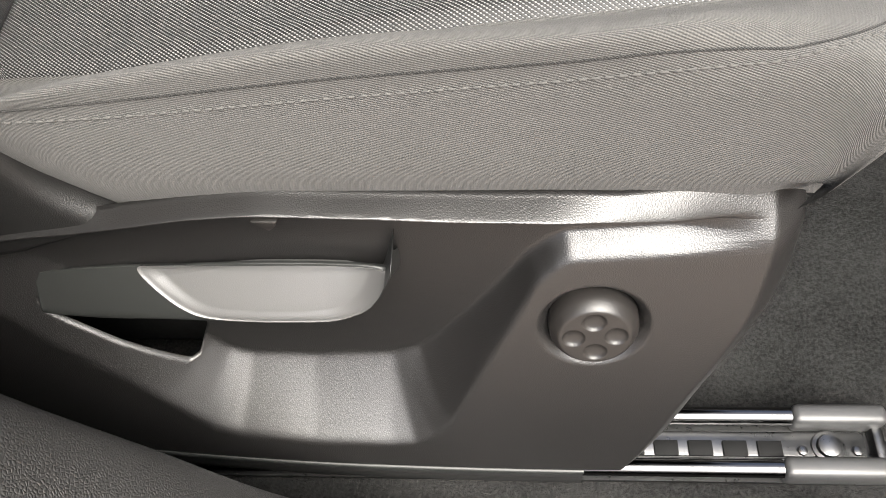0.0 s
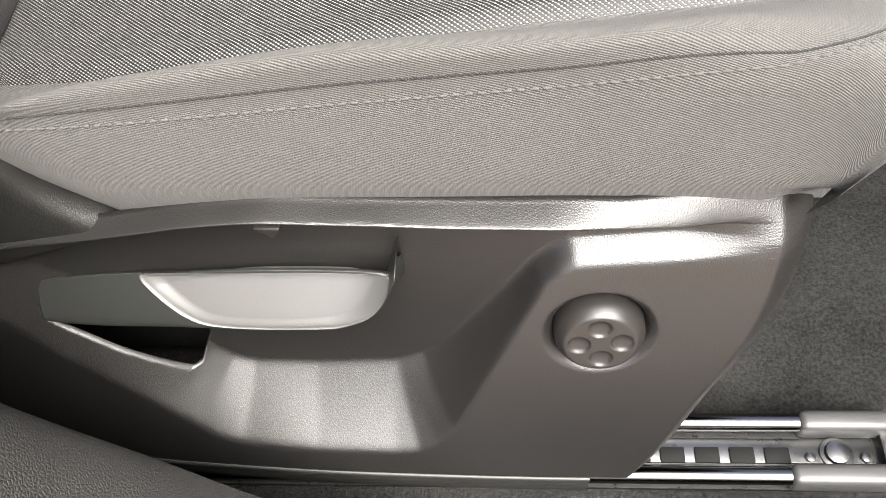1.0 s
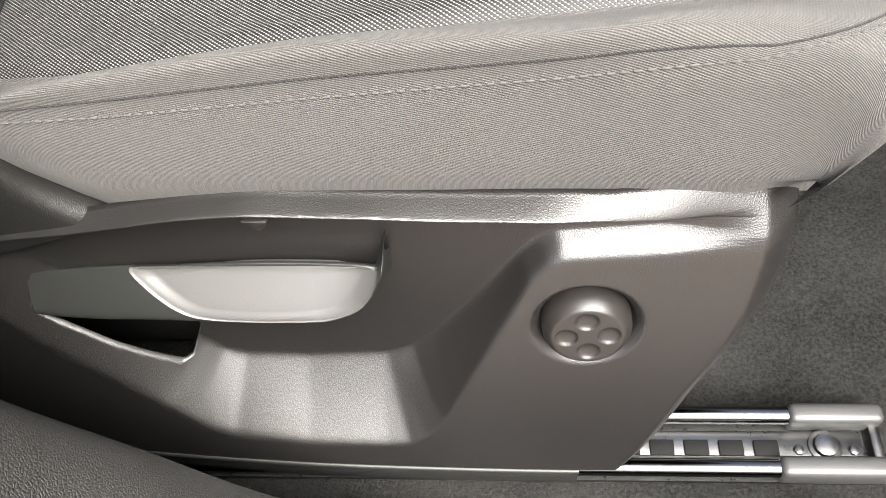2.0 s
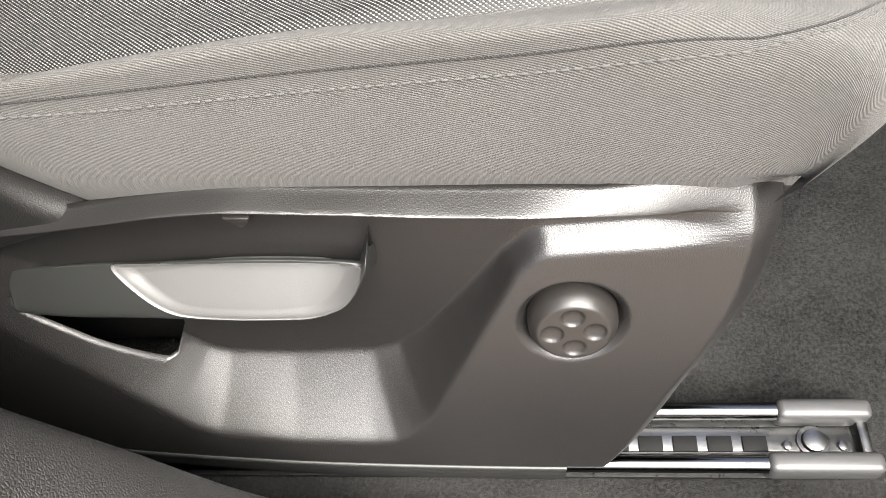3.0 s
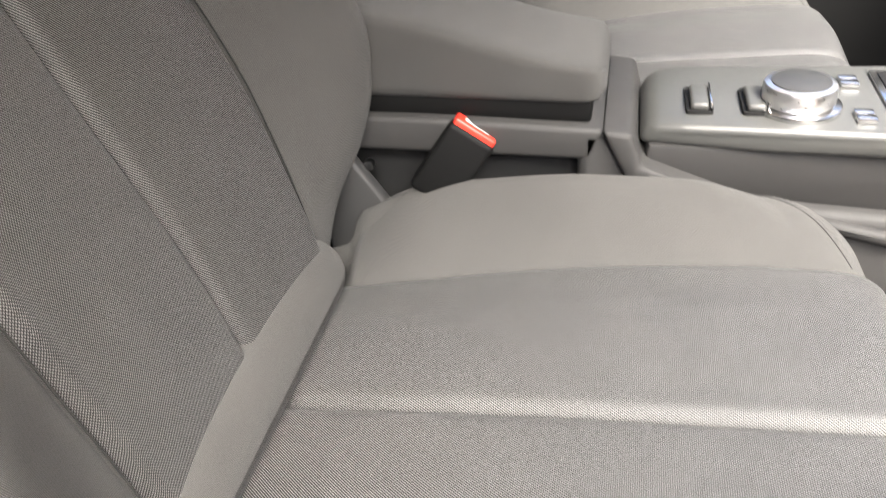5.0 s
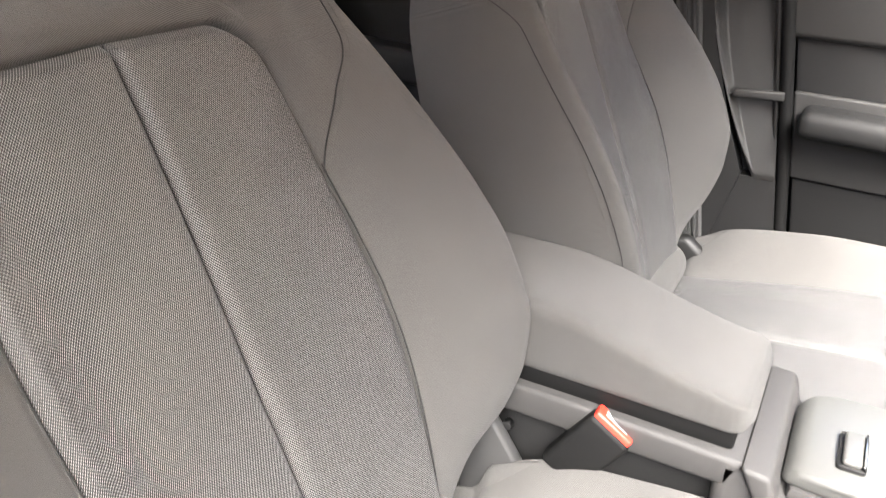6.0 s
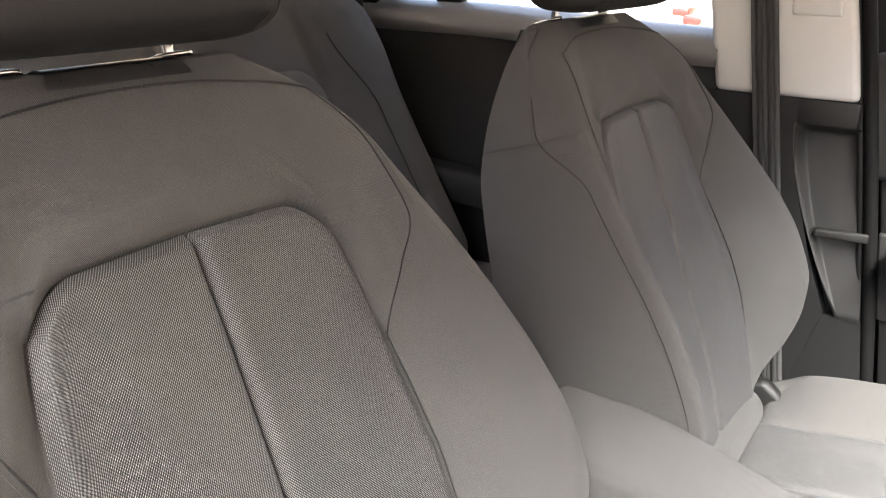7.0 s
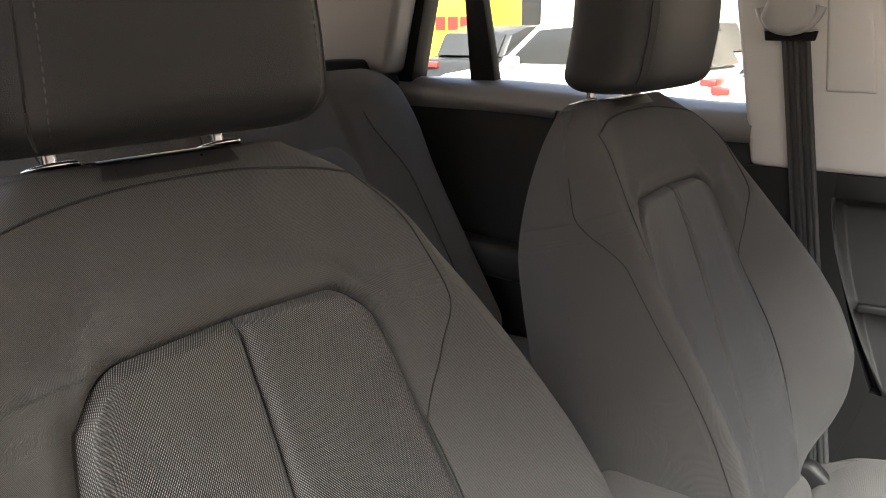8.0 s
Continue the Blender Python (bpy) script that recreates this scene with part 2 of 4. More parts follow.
def prism(outline, lo, hi, axis="y", r=0.0, seg=2):
    """A closed outline (list of pairs) drawn out between two values of one axis."""
    bm = bmesh.new()
    where = {"y": lambda p, v: (p[0], v, p[1]), "x": lambda p, v: (v, p[0], p[1]), "z": lambda p, v: (p[0], p[1], v)}[axis]
    near = [bm.verts.new(where(p, lo)) for p in outline]
    far = [bm.verts.new(where(p, hi)) for p in outline]
    bm.faces.new(near)
    bm.faces.new(far[::-1])
    for i in range(len(outline)):
        j = (i + 1) % len(outline)
        bm.faces.new((near[i], far[i], far[j], near[j]))
    bmesh.ops.recalc_face_normals(bm, faces=bm.faces[:])
    if r:
        bmesh.ops.bevel(bm, geom=bm.edges[:], offset=r, segments=seg, profile=0.5, affect="EDGES", clamp_overlap=True)
    return bm


def stitches(name, path, normal, length, gap, r, material, parent, label=""):
    """A row of short threads along a path, as one part."""
    path = np.asarray(path, float)
    run = np.concatenate([[0], np.cumsum(np.linalg.norm(np.diff(path, axis=0), axis=1))])
    verts, faces = [], []
    at = 0.0
    ring = [(math.cos(a), math.sin(a)) for a in np.linspace(0, 2 * math.pi, 5, endpoint=False)]
    while at + length < run[-1]:
        stops = [at, at + 0.2 * length, at + 0.8 * length, at + length]
        pts = [np.array([np.interp(s, run, path[:, k]) for k in range(3)]) for s in stops]
        nrm = np.array([np.interp(at, run, normal[:, k]) for k in range(3)]) if np.ndim(normal) == 2 else np.array(normal, float)
        nrm = nrm / np.linalg.norm(nrm)
        along = pts[3] - pts[0]
        along /= np.linalg.norm(along) + 1e-12
        side = np.cross(along, nrm)
        base = len(verts)
        for p, scale in zip(pts, (0.35, 1.0, 1.0, 0.35)):
            for c, s in ring:
                verts.append(tuple(p + r * scale * (c * side + 0.8 * s * nrm)))
        for q in range(3):
            for k in range(5):
                faces.append((base + q * 5 + k, base + q * 5 + (k + 1) % 5, base + (q + 1) * 5 + (k + 1) % 5, base + (q + 1) * 5 + k))
        at += length + gap
    data = bpy.data.meshes.new(name)
    data.from_pydata(verts, [], faces)
    data.shade_smooth()
    return finish(new(name, data), material, parent, label, "", "", "")


def empty(name, label, category, group="", kind=""):
    return tagged(new(name), label, category, group, kind)


# ---- front seats ----
# cushion: lines that run from back to front, each a height and half-width over x
KX = [-0.06, 0.015, 0.09, 0.17, 0.29, 0.39, 0.47]
GROOVE_Y = curve(KX, [0.165, 0.170, 0.178, 0.184, 0.186, 0.186, 0.178])
GROOVE_Z = curve(KX, [0.284, 0.290, 0.300, 0.313, 0.330, 0.338, 0.343])
CREST_Z = curve(KX, [0.285, 0.312, 0.354, 0.372, 0.384, 0.384, 0.364])
STITCH_Z = curve(KX, [0.300, 0.325, 0.350, 0.354, 0.362, 0.366, 0.362])
FRONT_R, REAR_X, LOW_Z = 0.070, -0.06, 0.240


def cushion_front(y):
    return 0.410 + 0.126 * np.sqrt(np.clip(1 - (np.abs(y) / 0.275) ** 4.0, 0.0, 1))


def cushion(u, v):
    """A point of the cushion's skin: u from 0 (one lower edge) over 6 (middle) to 12, v from 0 (rear) over 1 (start of the front roll) to 2."""
    u, v = np.broadcast_arrays(np.asarray(u, float), np.asarray(v, float))
    t = np.clip(v, 0, 1)
    x = REAR_X + t * (0.45 - REAR_X)
    gy, gz, cz, sz = GROOVE_Y(x), GROOVE_Z(x), CREST_Z(x), STITCH_Z(x)
    crest_y = 0.250 - 0.012 * smooth((x - 0.36) / 0.1)
    tail = smooth((0.135 - x) / 0.12)
    dip = 0.012 * smooth((x - 0.04) / 0.30)  # the middle of the insert sags towards the front
    half = [(0.236 - 0.055 * tail, 0 * x + 0.252), (0.251 - 0.030 * tail, 0.255 + 0.45 * (sz - 0.255)), (0.256 - 0.006 * tail, sz), (crest_y, cz), (gy, gz), (0.55 * gy, gz + 0.003 - 0.5 * dip), (0 * x, gz + 0.001 - dip)]
    knots = np.stack([np.stack([-y, z], -1) for y, z in half] + [np.stack([y, z], -1) for y, z in half[-2::-1]], 0)
    k = np.clip(np.floor(u).astype(int), 0, 11)
    f = (u - k)[..., None]
    pick = lambda i: np.take_along_axis(knots, np.clip(i, 0, 12)[None, ..., None], 0)[0]
    p0, p1, p2, p3 = pick(k - 1), pick(k), pick(k + 1), pick(k + 2)
    yz = 0.5 * (2 * p1 + (p2 - p0) * f + (2 * p0 - 5 * p1 + 4 * p2 - p3) * f**2 + (3 * p1 - p0 - 3 * p2 + p3) * f**3)
    y, z = yz[..., 0], yz[..., 1]
    g = np.where(k == 3, f[..., 0], np.where(k == 8, 1 - f[..., 0], 0))
    z = z + 0.35 * (cz - gz) * g**1.5 * (1 - g)  # the bolster swells towards the insert
    phi = np.clip(v - 1, 0, 1) * math.pi / 2
    z = z - 0.036 * smooth((0.021 - x) / 0.022)
    flank = smooth((np.abs(y) - 0.17) / 0.06)
    low = LOW_Z + 0.030 * smooth((np.abs(y) - 0.12) / 0.12)
    low = np.minimum(low, z - 0.002)
    zz = low + (z - low) * np.cos(phi) ** 0.62
    end = cushion_front(y) - 0.032 * smooth((0.345 - zz) / 0.085) * flank * t  # the corner tucks under
    xx = REAR_X + t * (end - FRONT_R - REAR_X) + FRONT_R * np.sin(phi) ** 0.75 - 0.016 * smooth((v - 1.3) / 0.7) * (1 - flank)
    tuck = 0.007 * smooth((0.287 - zz) / 0.018) * smooth((xx - 0.42) / 0.035) * flank
    return np.stack([xx, y - np.sign(y) * tuck, zz], -1)


def normals(P):
    n = np.cross(np.gradient(P, axis=0), np.gradient(P, axis=1))
    n /= np.linalg.norm(n, axis=-1)[..., None] + 1e-12
    return n


def facing(n, way):
    return n * np.sign((n * np.asarray(way)).sum(-1).mean() + 1e-9)


def raised(P, way, height, edge_u, edge_v0, edge_v1):
    """Lifts a panel off its ground like a stuffed cover: its rim dips in, its middle stands proud."""
    m, n = P.shape[:2]
    nrm = facing(normals(P), way)
    cu = np.minimum(np.arange(n), n - 1 - np.arange(n)) / (n - 1) if edge_u == "both" else np.arange(n)[:: 1 if edge_u == "first" else -1] / (n - 1)
    a = np.sqrt(np.clip(1 - (1 - np.clip(cu / 0.075, 0, 1)) ** 2, 0, 1))
    r = np.arange(m) / (m - 1)
    b = np.ones(m)
    if edge_v0:
        b = b * (1 - (1 - np.clip(r / edge_v0, 0, 1)) ** 2)
    if edge_v1:
        b = b * (1 - (1 - np.clip((1 - r) / edge_v1, 0, 1)) ** 2)
    lift = (height + 0.003) * a[None, :] * b[:, None] - 0.0034
    return P + nrm * lift[..., None]


# backrest: s runs up the back, d stands out of its plane
BACK_O, BACK_A, BACK_N = np.array((-0.017, 0, 0.347)), np.array((-0.315, 0, 0.949)), np.array((0.949, 0, 0.315))
BS = [-0.06, 0.0, 0.05, 0.10, 0.165, 0.225, 0.29, 0.36, 0.43, 0.50, 0.55, 0.60, 0.635]
CREST_D = curve(BS, [-0.03, 0.012, 0.060, 0.090, 0.107, 0.103, 0.089, 0.066, 0.042, 0.019, 0.005, -0.020, -0.040])
BACK_W = curve(BS, [0.245, 0.264, 0.274, 0.280, 0.284, 0.283, 0.277, 0.268, 0.254, 0.232, 0.212, 0.177, 0.132])
BACK_G = curve(BS, [0.155, 0.158, 0.160, 0.162, 0.163, 0.163, 0.162, 0.158, 0.148, 0.130, 0.118, 0.100, 0.080])
GROOVE_D = curve(BS, [0.0, 0.014, 0.021, 0.025, 0.028, 0.025, 0.014, 0.001, -0.006, -0.012, -0.015, -0.026, -0.040])
MID_D = curve(BS, [0.0, 0.005, 0.009, 0.010, 0.007, 0.003, 0.0, -0.004, -0.009, -0.016, -0.018, -0.026, -0.036])


def back(u, s):
    """A point of the backrest's skin: u from 0 (rear edge of one flank) over 6 (middle) to 12, s up the back."""
    u, s = np.broadcast_arrays(np.asarray(u, float), np.asarray(s, float))
    w, c, g, gd, md = BACK_W(s), CREST_D(s), BACK_G(s), GROOVE_D(s), MID_D(s)
    rear = -0.140 + 0.045 * smooth((s - 0.45) / 0.2)
    half = [(w - 0.022, rear), (w - 0.002, 0.55 * rear + 0.10 * c), (w + 0.001, c - 0.034), (w - 0.022, c), (g, gd), (0.55 * g, 0.3 * gd + 0.7 * md), (0 * s, md)]
    knots = np.stack([np.stack([-y, d + 0 * s], -1) for y, d in half] + [np.stack([y, d + 0 * s], -1) for y, d in half[-2::-1]], 0)
    k = np.clip(np.floor(u).astype(int), 0, 11)
    f = (u - k)[..., None]
    pick = lambda i: np.take_along_axis(knots, np.clip(i, 0, 12)[None, ..., None], 0)[0]
    p0, p1, p2, p3 = pick(k - 1), pick(k), pick(k + 1), pick(k + 2)
    yd = 0.5 * (2 * p1 + (p2 - p0) * f + (2 * p0 - 5 * p1 + 4 * p2 - p3) * f**2 + (3 * p1 - p0 - 3 * p2 + p3) * f**3)
    return BACK_O + s[..., None] * BACK_A + yd[..., 1:2] * BACK_N + yd[..., 0:1] * np.array((0, 1.0, 0))


def insert_rim(y, s):
    """Distance outwards from the edge of the backrest's insert."""
    far = np.abs(y) / BACK_G(s)
    return np.maximum(np.abs(y) - BACK_G(s), s - 0.500 + 0.030 * np.clip((far - 0.70) / 0.30, 0, 1) ** 2.6 + 0.004 * far)


def back_pad(y, s):
    """The stuffing that swells round the head of the insert."""
    return 0.008 * np.exp(-(((insert_rim(y, s) - 0.022) / 0.017) ** 2)) * smooth((s - 0.36) / 0.1)


def back_at(y, s):
    """The point of the front of the backrest at that y."""
    us = np.linspace(2.6, 9.4, 200)
    out = []
    for yy, ss in zip(np.ravel(y), np.ravel(s)):
        row = back(us, ss)
        out.append(back(np.interp(yy, row[:, 1], us), ss) + back_pad(yy, ss) * BACK_N)
    return np.array(out).reshape(np.shape(y) + (3,))


def seam(name, surface, us, vs, way, parent, r=0.0008, threads=None, offset=0.007, label=""):
    """A sewn seam along a surface, with a row of threads beside it where asked."""
    P = surface(np.asarray(us), np.asarray(vs))
    tube(name, P, r, M_SEAM, parent, label, sides=6)
    if threads is not None:
        Q = surface(np.asarray(us) + threads, np.asarray(vs)) + 0.0004 * np.asarray(way)
        stitches("stitching", Q, np.asarray(way, float), 0.0034, 0.0016, 0.0006, M_THREAD, parent)


def build_cushion(root):
    u = np.concatenate([np.linspace(0, 5, 121), np.linspace(5, 7, 81)[1:-1], np.linspace(7, 12, 121)])
    v = np.concatenate([np.linspace(0, 1, 56), np.linspace(1, 2, 22)[1:]])
    P = cushion(u[None, :], v[:, None])
    P[..., 2] -= 0.0012 * np.exp(-(((np.abs(P[..., 1]) - GROOVE_Y(P[..., 0]) - 0.001) / 0.006) ** 2)) * (v[:, None] < 1.2) + 0.010 * np.exp(-((P[..., 1] / 0.0045) ** 2))  # sewn-in edge of the insert
    half = len(v) // 2
    run = np.concatenate([[0], np.cumsum(np.linalg.norm(np.diff(P[half], axis=0), axis=-1))])
    start = np.argmax(v >= 1)
    over = np.where(v[:, None] >= 1, P[start][None, :, 2] - P[..., 2], 0)
    body = sheet("cushion", P, M_CLOTH, root, "grey twill seat cushion with raised side bolsters", uv=(run[None, :] + 0 * over, P[..., 0] + over))
    vv = np.concatenate([np.linspace(0.08, 1, 60), np.linspace(1, 1.93, 24)[1:]])
    for lo, hi, edge in ((4.02, 5.995, "both"), (6.005, 7.98, "both")):
        Q = cushion(np.linspace(lo, hi, 30)[None, :], vv[:, None])
        sheet("insert_panel", raised(Q, (0.2, 0, 1), 0.008, edge, 0.02, 0), M_MESH, body, "coarse woven two-tone insert panel")
    line = np.concatenate([np.linspace(0.05, 0.9, 70), np.linspace(0.9, 1.27, 40)[1:]])
    for side in (-1, 1):
        us = 6 + side * (3.76 - 1.66 * np.clip((line - 0.80) / 0.47, 0, 1) ** 2.2)
        seam("seam", cushion, us, line, (0, side * 0.8, 0.6), body, r=0.0006, threads=side * 0.28)
    return body


def build_backrest(root):
    s = np.concatenate([np.linspace(-0.06, 0.60, 300), np.linspace(0.60, 0.632, 10)[1:]])
    u = np.concatenate([np.linspace(0, 3, 36), np.linspace(3, 5.6, 61)[1:], np.linspace(5.6, 6.4, 41)[1:-1], np.linspace(6.4, 9, 61)[:-1], np.linspace(9, 12, 36)])
    P = back(u[None, :], s[:, None])
    # the insert is sewn into a furrow
    rim = insert_rim(P[..., 1], s[:, None] + 0 * u[None, :])
    front = smooth((np.minimum(u, 12 - u) - 2.6) / 0.4)
    furrow = (0.0035 + 0.0035 * smooth((s[:, None] - 0.38) / 0.08)) * np.exp(-(((rim - 0.0005) / 0.0035) ** 2)) * front  + 0.010 * np.exp(-((P[..., 1] / 0.0045) ** 2)) * (s[:, None] < 0.498)
    P = P + (back_pad(P[..., 1], s[:, None] + 0 * u[None, :]) * front - furrow)[..., None] * BACK_N
    # round the top over to the rear
    top = P[-1]
    rings = []
    for a in np.linspace(0, 1, 12)[1:]:
        ang = a * math.pi / 2
        d0 = (top - BACK_O) @ BACK_N
        d1 = -0.072 + (d0 + 0.072) * math.cos(ang)
        y1 = top[:, 1] * (1 - 0.10 * (1 - math.cos(ang)))
        s1 = 0.632 + 0.008 * math.sin(ang)
        rings.append(BACK_O + s1 * BACK_A + d1[:, None] * BACK_N + y1[:, None] * np.array((0, 1.0, 0)))
    P = np.concatenate([P, np.stack(rings, 0)], 0)
    body = sheet("backrest", P, M_TOP, root, "grey cloth backrest with deep side bolsters")
    # smooth patch on the crown between the posts
    mid = np.abs(P[-1, :, 1]) < 0.052
    patch = P[-15:, mid]
    sheet("crown_patch", patch + 0.0014 * facing(normals(patch), (0.3, 0, 1)), M_VINYL, body, "smooth black vinyl patch between the posts")
    # hard shell behind
    y, z = np.linspace(-1, 1, 24), np.linspace(-0.06, 0.64, 30)
    S, Y = np.meshgrid(z, y, indexing="ij")
    wid = BACK_W(S) - 0.022
    D = -0.140 + 0.045 * smooth((S - 0.45) / 0.2) - 0.015 * (1 - Y**4)
    shell = BACK_O + S[..., None] * BACK_A + D[..., None] * BACK_N + (Y * wid)[..., None] * np.array((0, 1.0, 0))
    sheet("back_shell", shell, M_DARK, body, "dark plastic rear shell")
    # two woven halves with a round-cornered head
    for side in (-1, 1):
        c = np.linspace(0.004, 1.0, 40)
        r = np.concatenate([np.linspace(0, 0.9, 70), np.linspace(0.9, 1, 16)[1:]])
        head = 0.497 - 0.030 * np.clip((c - 0.70) / 0.30, 0, 1) ** 2.6 + 0.004 * (1 - c)
        SS = -0.012 + r[:, None] * (head[None, :] + 0.012)
        YY = side * c[None, :] * (BACK_G(SS) - 0.002)
        Q = back_at(YY, SS)
        sheet("insert_panel", raised(Q, BACK_N, 0.011, "both", 0.0, 0.03), M_MESH, body, "coarse woven two-tone insert panel")
    # sewn lines: rim of the insert, shoulder seam, crown seam and flank seam
    for side in (-1, 1):
        a = np.linspace(0, 1, 40)
        ss = np.linspace(0.0, 0.36, 40)
        tube("edge_seam", back_at(side * (BACK_G(ss) + 0.001), ss) + 0.0006 * BACK_N, 0.0009, M_SEAM, body, sides=6)
        knot_y, knot_s = curve([0, 0.35, 0.6, 0.8, 1.0], [0.158, 0.186, 0.207, 0.196, 0.165]), curve([0, 0.35, 0.6, 0.8, 1.0], [0.352, 0.415, 0.462, 0.530, 0.592])
        path = back_at(side * knot_y(a), knot_s(a))
        tube("shoulder_seam", path + 0.0004 * BACK_N, 0.0009, M_SEAM, body, sides=6)
        path2 = back_at(side * (knot_y(a) + 0.006), knot_s(a)) + 0.0008 * BACK_N
        stitches("stitching", path2, BACK_N, 0.0036, 0.0016, 0.00055, M_THREAD, body)
        fl = np.linspace(0.03, 0.55, 70)
        fu = 6 + side * (3.72 + 0.75 * smooth((fl - 0.43) / 0.08))
        seam("flank_seam", back, fu, fl, (0.8, side * 0.5, 0.2), body, threads=side * 0.12)
    ys = np.linspace(-0.165, 0.165, 60)
    crown = back_at(ys, 0.592 + 0.024 * (1 - (np.abs(ys) / 0.165) ** 2.5))
    tube("crown_seam", crown + 0.0004 * BACK_N, 0.0013, M_SEAM, body, sides=6)
    # padded roll at the foot of the backrest
    yy = np.linspace(-0.177, 0.177, 60)
    rr = 0.038 * np.sqrt(np.clip(1 - (np.abs(yy) / 0.1785) ** 18, 0, 1)) + 0.0005
    axis = np.stack([0 * yy - 0.013, yy, 0 * yy + 0.318], -1)
    tube("foot_roll", axis, rr, M_TOP, root, "padded grey roll at the foot of the backrest", sides=28)
    return body


def build_headrest(root):
    # pillow: a rounded block that leans with the backrest
    o, a, n = np.array((-0.256, 0, 0.949)), np.array((-0.17, 0, 0.985)), np.array((0.985, 0, 0.17))
    th = np.linspace(0, 2 * math.pi, 72, endpoint=False)
    rows = []
    power = lambda q, e: np.sign(q) * np.abs(q) ** e
    for h in np.concatenate([np.linspace(-0.5, -0.42, 9), np.linspace(-0.42, 0.42, 24)[1:-1], np.linspace(0.42, 0.5, 9)]):
        shut = (1 - np.clip((abs(h) - 0.36) / 0.14, 0, 1) ** 2.6) ** 0.5
        hw = (0.147 - 0.010 * (h + 0.5)) * (0.80 + 0.20 * shut) * (1 if abs(h) < 0.5 else 0.98)
        hd = 0.064 * (0.30 + 0.70 * shut)
        y = hw * power(np.cos(th), 0.42)
        d = hd * power(np.sin(th), 0.6) - 0.16 * (y**2) + 0.012 * math.cos(h * 3)
        rows.append(o + (0.205 * (h + 0.5)) * a + d[:, None] * n + y[:, None] * np.array((0, 1.0, 0)))
    first, last = rows[0].mean(0), rows[-1].mean(0)
    rows = [first + (rows[0] - first) * k for k in (0.01, 0.5)] + rows + [last + (rows[-1] - last) * k for k in (0.5, 0.01)]
    body = sheet("headrest", np.stack(rows), M_HEAD, root, "padded black leatherette headrest", wrap=True)
    for side in (-1, 1):
        foot = np.array((-0.288, side * 0.074, 0.9285))
        part("post", rod(foot - 0.02 * a, foot + 0.07 * a, 0.0055, 16), M_CHROME, body, "chrome headrest post")
        part("collar", rod(foot + 0.003 * BACK_A, foot + 0.0065 * BACK_A, 0.021, 28, bevel=0.0012), M_CHROME, root, "flat chrome guide collar")
        grid = np.stack(rows)[3:-3]
        k, q = (9, 11) if side > 0 else (27, 25)
        tube("seam", grid[:, k] + 0.0004 * n, 0.0012, M_SEAM, body, sides=6)
        stitches("stitching", grid[:, q] + 0.0006 * n, n, 0.0040, 0.0022, 0.0006, M_THREAD, body)
    return body


# ---- side trim of a front seat ----
TRIM_TOP = curve([-0.05, 0.0, 0.0395, 0.073, 0.1065, 0.130, 0.1555, 0.19, 0.226, 0.293, 0.345, 0.386, 0.414, 0.437, 0.455], [0.249, 0.258, 0.2647, 0.2690, 0.2748, 0.2797, 0.2842, 0.2872, 0.2848, 0.2803, 0.2780, 0.2745, 0.2706, 0.2665, 0.2649])
CREASE_X = [-0.05, 0.0, 0.047, 0.080, 0.1126, 0.152, 0.186, 0.2267, 0.280, 0.322, 0.350, 0.379, 0.420, 0.47]
CREASE_LINE_Z = curve(CREASE_X, [0.244, 0.252, 0.2607, 0.2664, 0.2732, 0.2815, 0.2850, 0.2832, 0.2784, 0.2759, 0.2716, 0.2662, 0.2605, 0.2590])
CREASE_LINE_Y = curve(CREASE_X, [-0.256, -0.256, -0.256, -0.2572, -0.2585, -0.260, -0.2612, -0.262, -0.262, -0.262, -0.2592, -0.2555, -0.249, -0.243])
PAD_Z = curve([0.30, 0.357, 0.390, 0.428, 0.47], [0.238, 0.2393, 0.2408, 0.2444, 0.248])
TRIM_LOW = curve([-0.03, 0.038, 0.122, 0.200, 0.351, 0.40, 0.47], [0.098, 0.080, 0.069, 0.063, 0.059, 0.059, 0.060])
TRIM_FRONT = curve([0.050, 0.078, 0.130, 0.168, 0.1955, 0.217, 0.243, 0.29], [0.388, 0.404, 0.425, 0.441, 0.4496, 0.4528, 0.4540, 0.4538])
DEEP = [(0.2614, 0.1467), (0.2842, 0.1775), (0.3048, 0.2079), (0.3173, 0.2279), (0.3275, 0.2396), (0.3346, 0.2454), (0.3628, 0.2477), (0.3849, 0.2493), (0.44, 0.252), (0.44, 0.33), (-0.06, 0.33), (-0.06, 0.243), (0.019, 0.240), (0.034, 0.236), (0.060, 0.216), (0.092, 0.184), (0.1093, 0.153), (0.1145, 0.1430), (0.1244, 0.1320), (0.136, 0.1262), (0.1771, 0.1232), (0.2299, 0.1255), (0.2473, 0.1325)]
RIM = [(0.2547, 0.0954), (0.2667, 0.1097), (0.2866, 0.1518), (0.3042, 0.189), (0.3199, 0.224), (0.330, 0.2342), (0.3371, 0.2382), (0.3569, 0.2393), (0.3901, 0.2408), (0.4277, 0.2444), (0.49, 0.249), (0.49, 0.34), (-0.07, 0.34), (-0.07, 0.236), (-0.010, 0.222), (0.0106, 0.205), (0.0333, 0.1778), (0.0651, 0.1466), (0.102, 0.1082), (0.1124, 0.0978), (0.1263, 0.092), (0.1747, 0.0854), (0.2276, 0.0843), (0.2428, 0.0864)]
HOLE = [(0.0400, 0.2140), (0.0320, 0.2065), (0.0330, 0.1990), (0.0400, 0.1910), (0.0628, 0.1707), (0.1010, 0.1380), (0.1060, 0.1385), (0.1160, 0.158), (0.1175, 0.167), (0.110, 0.180), (0.095, 0.206)]
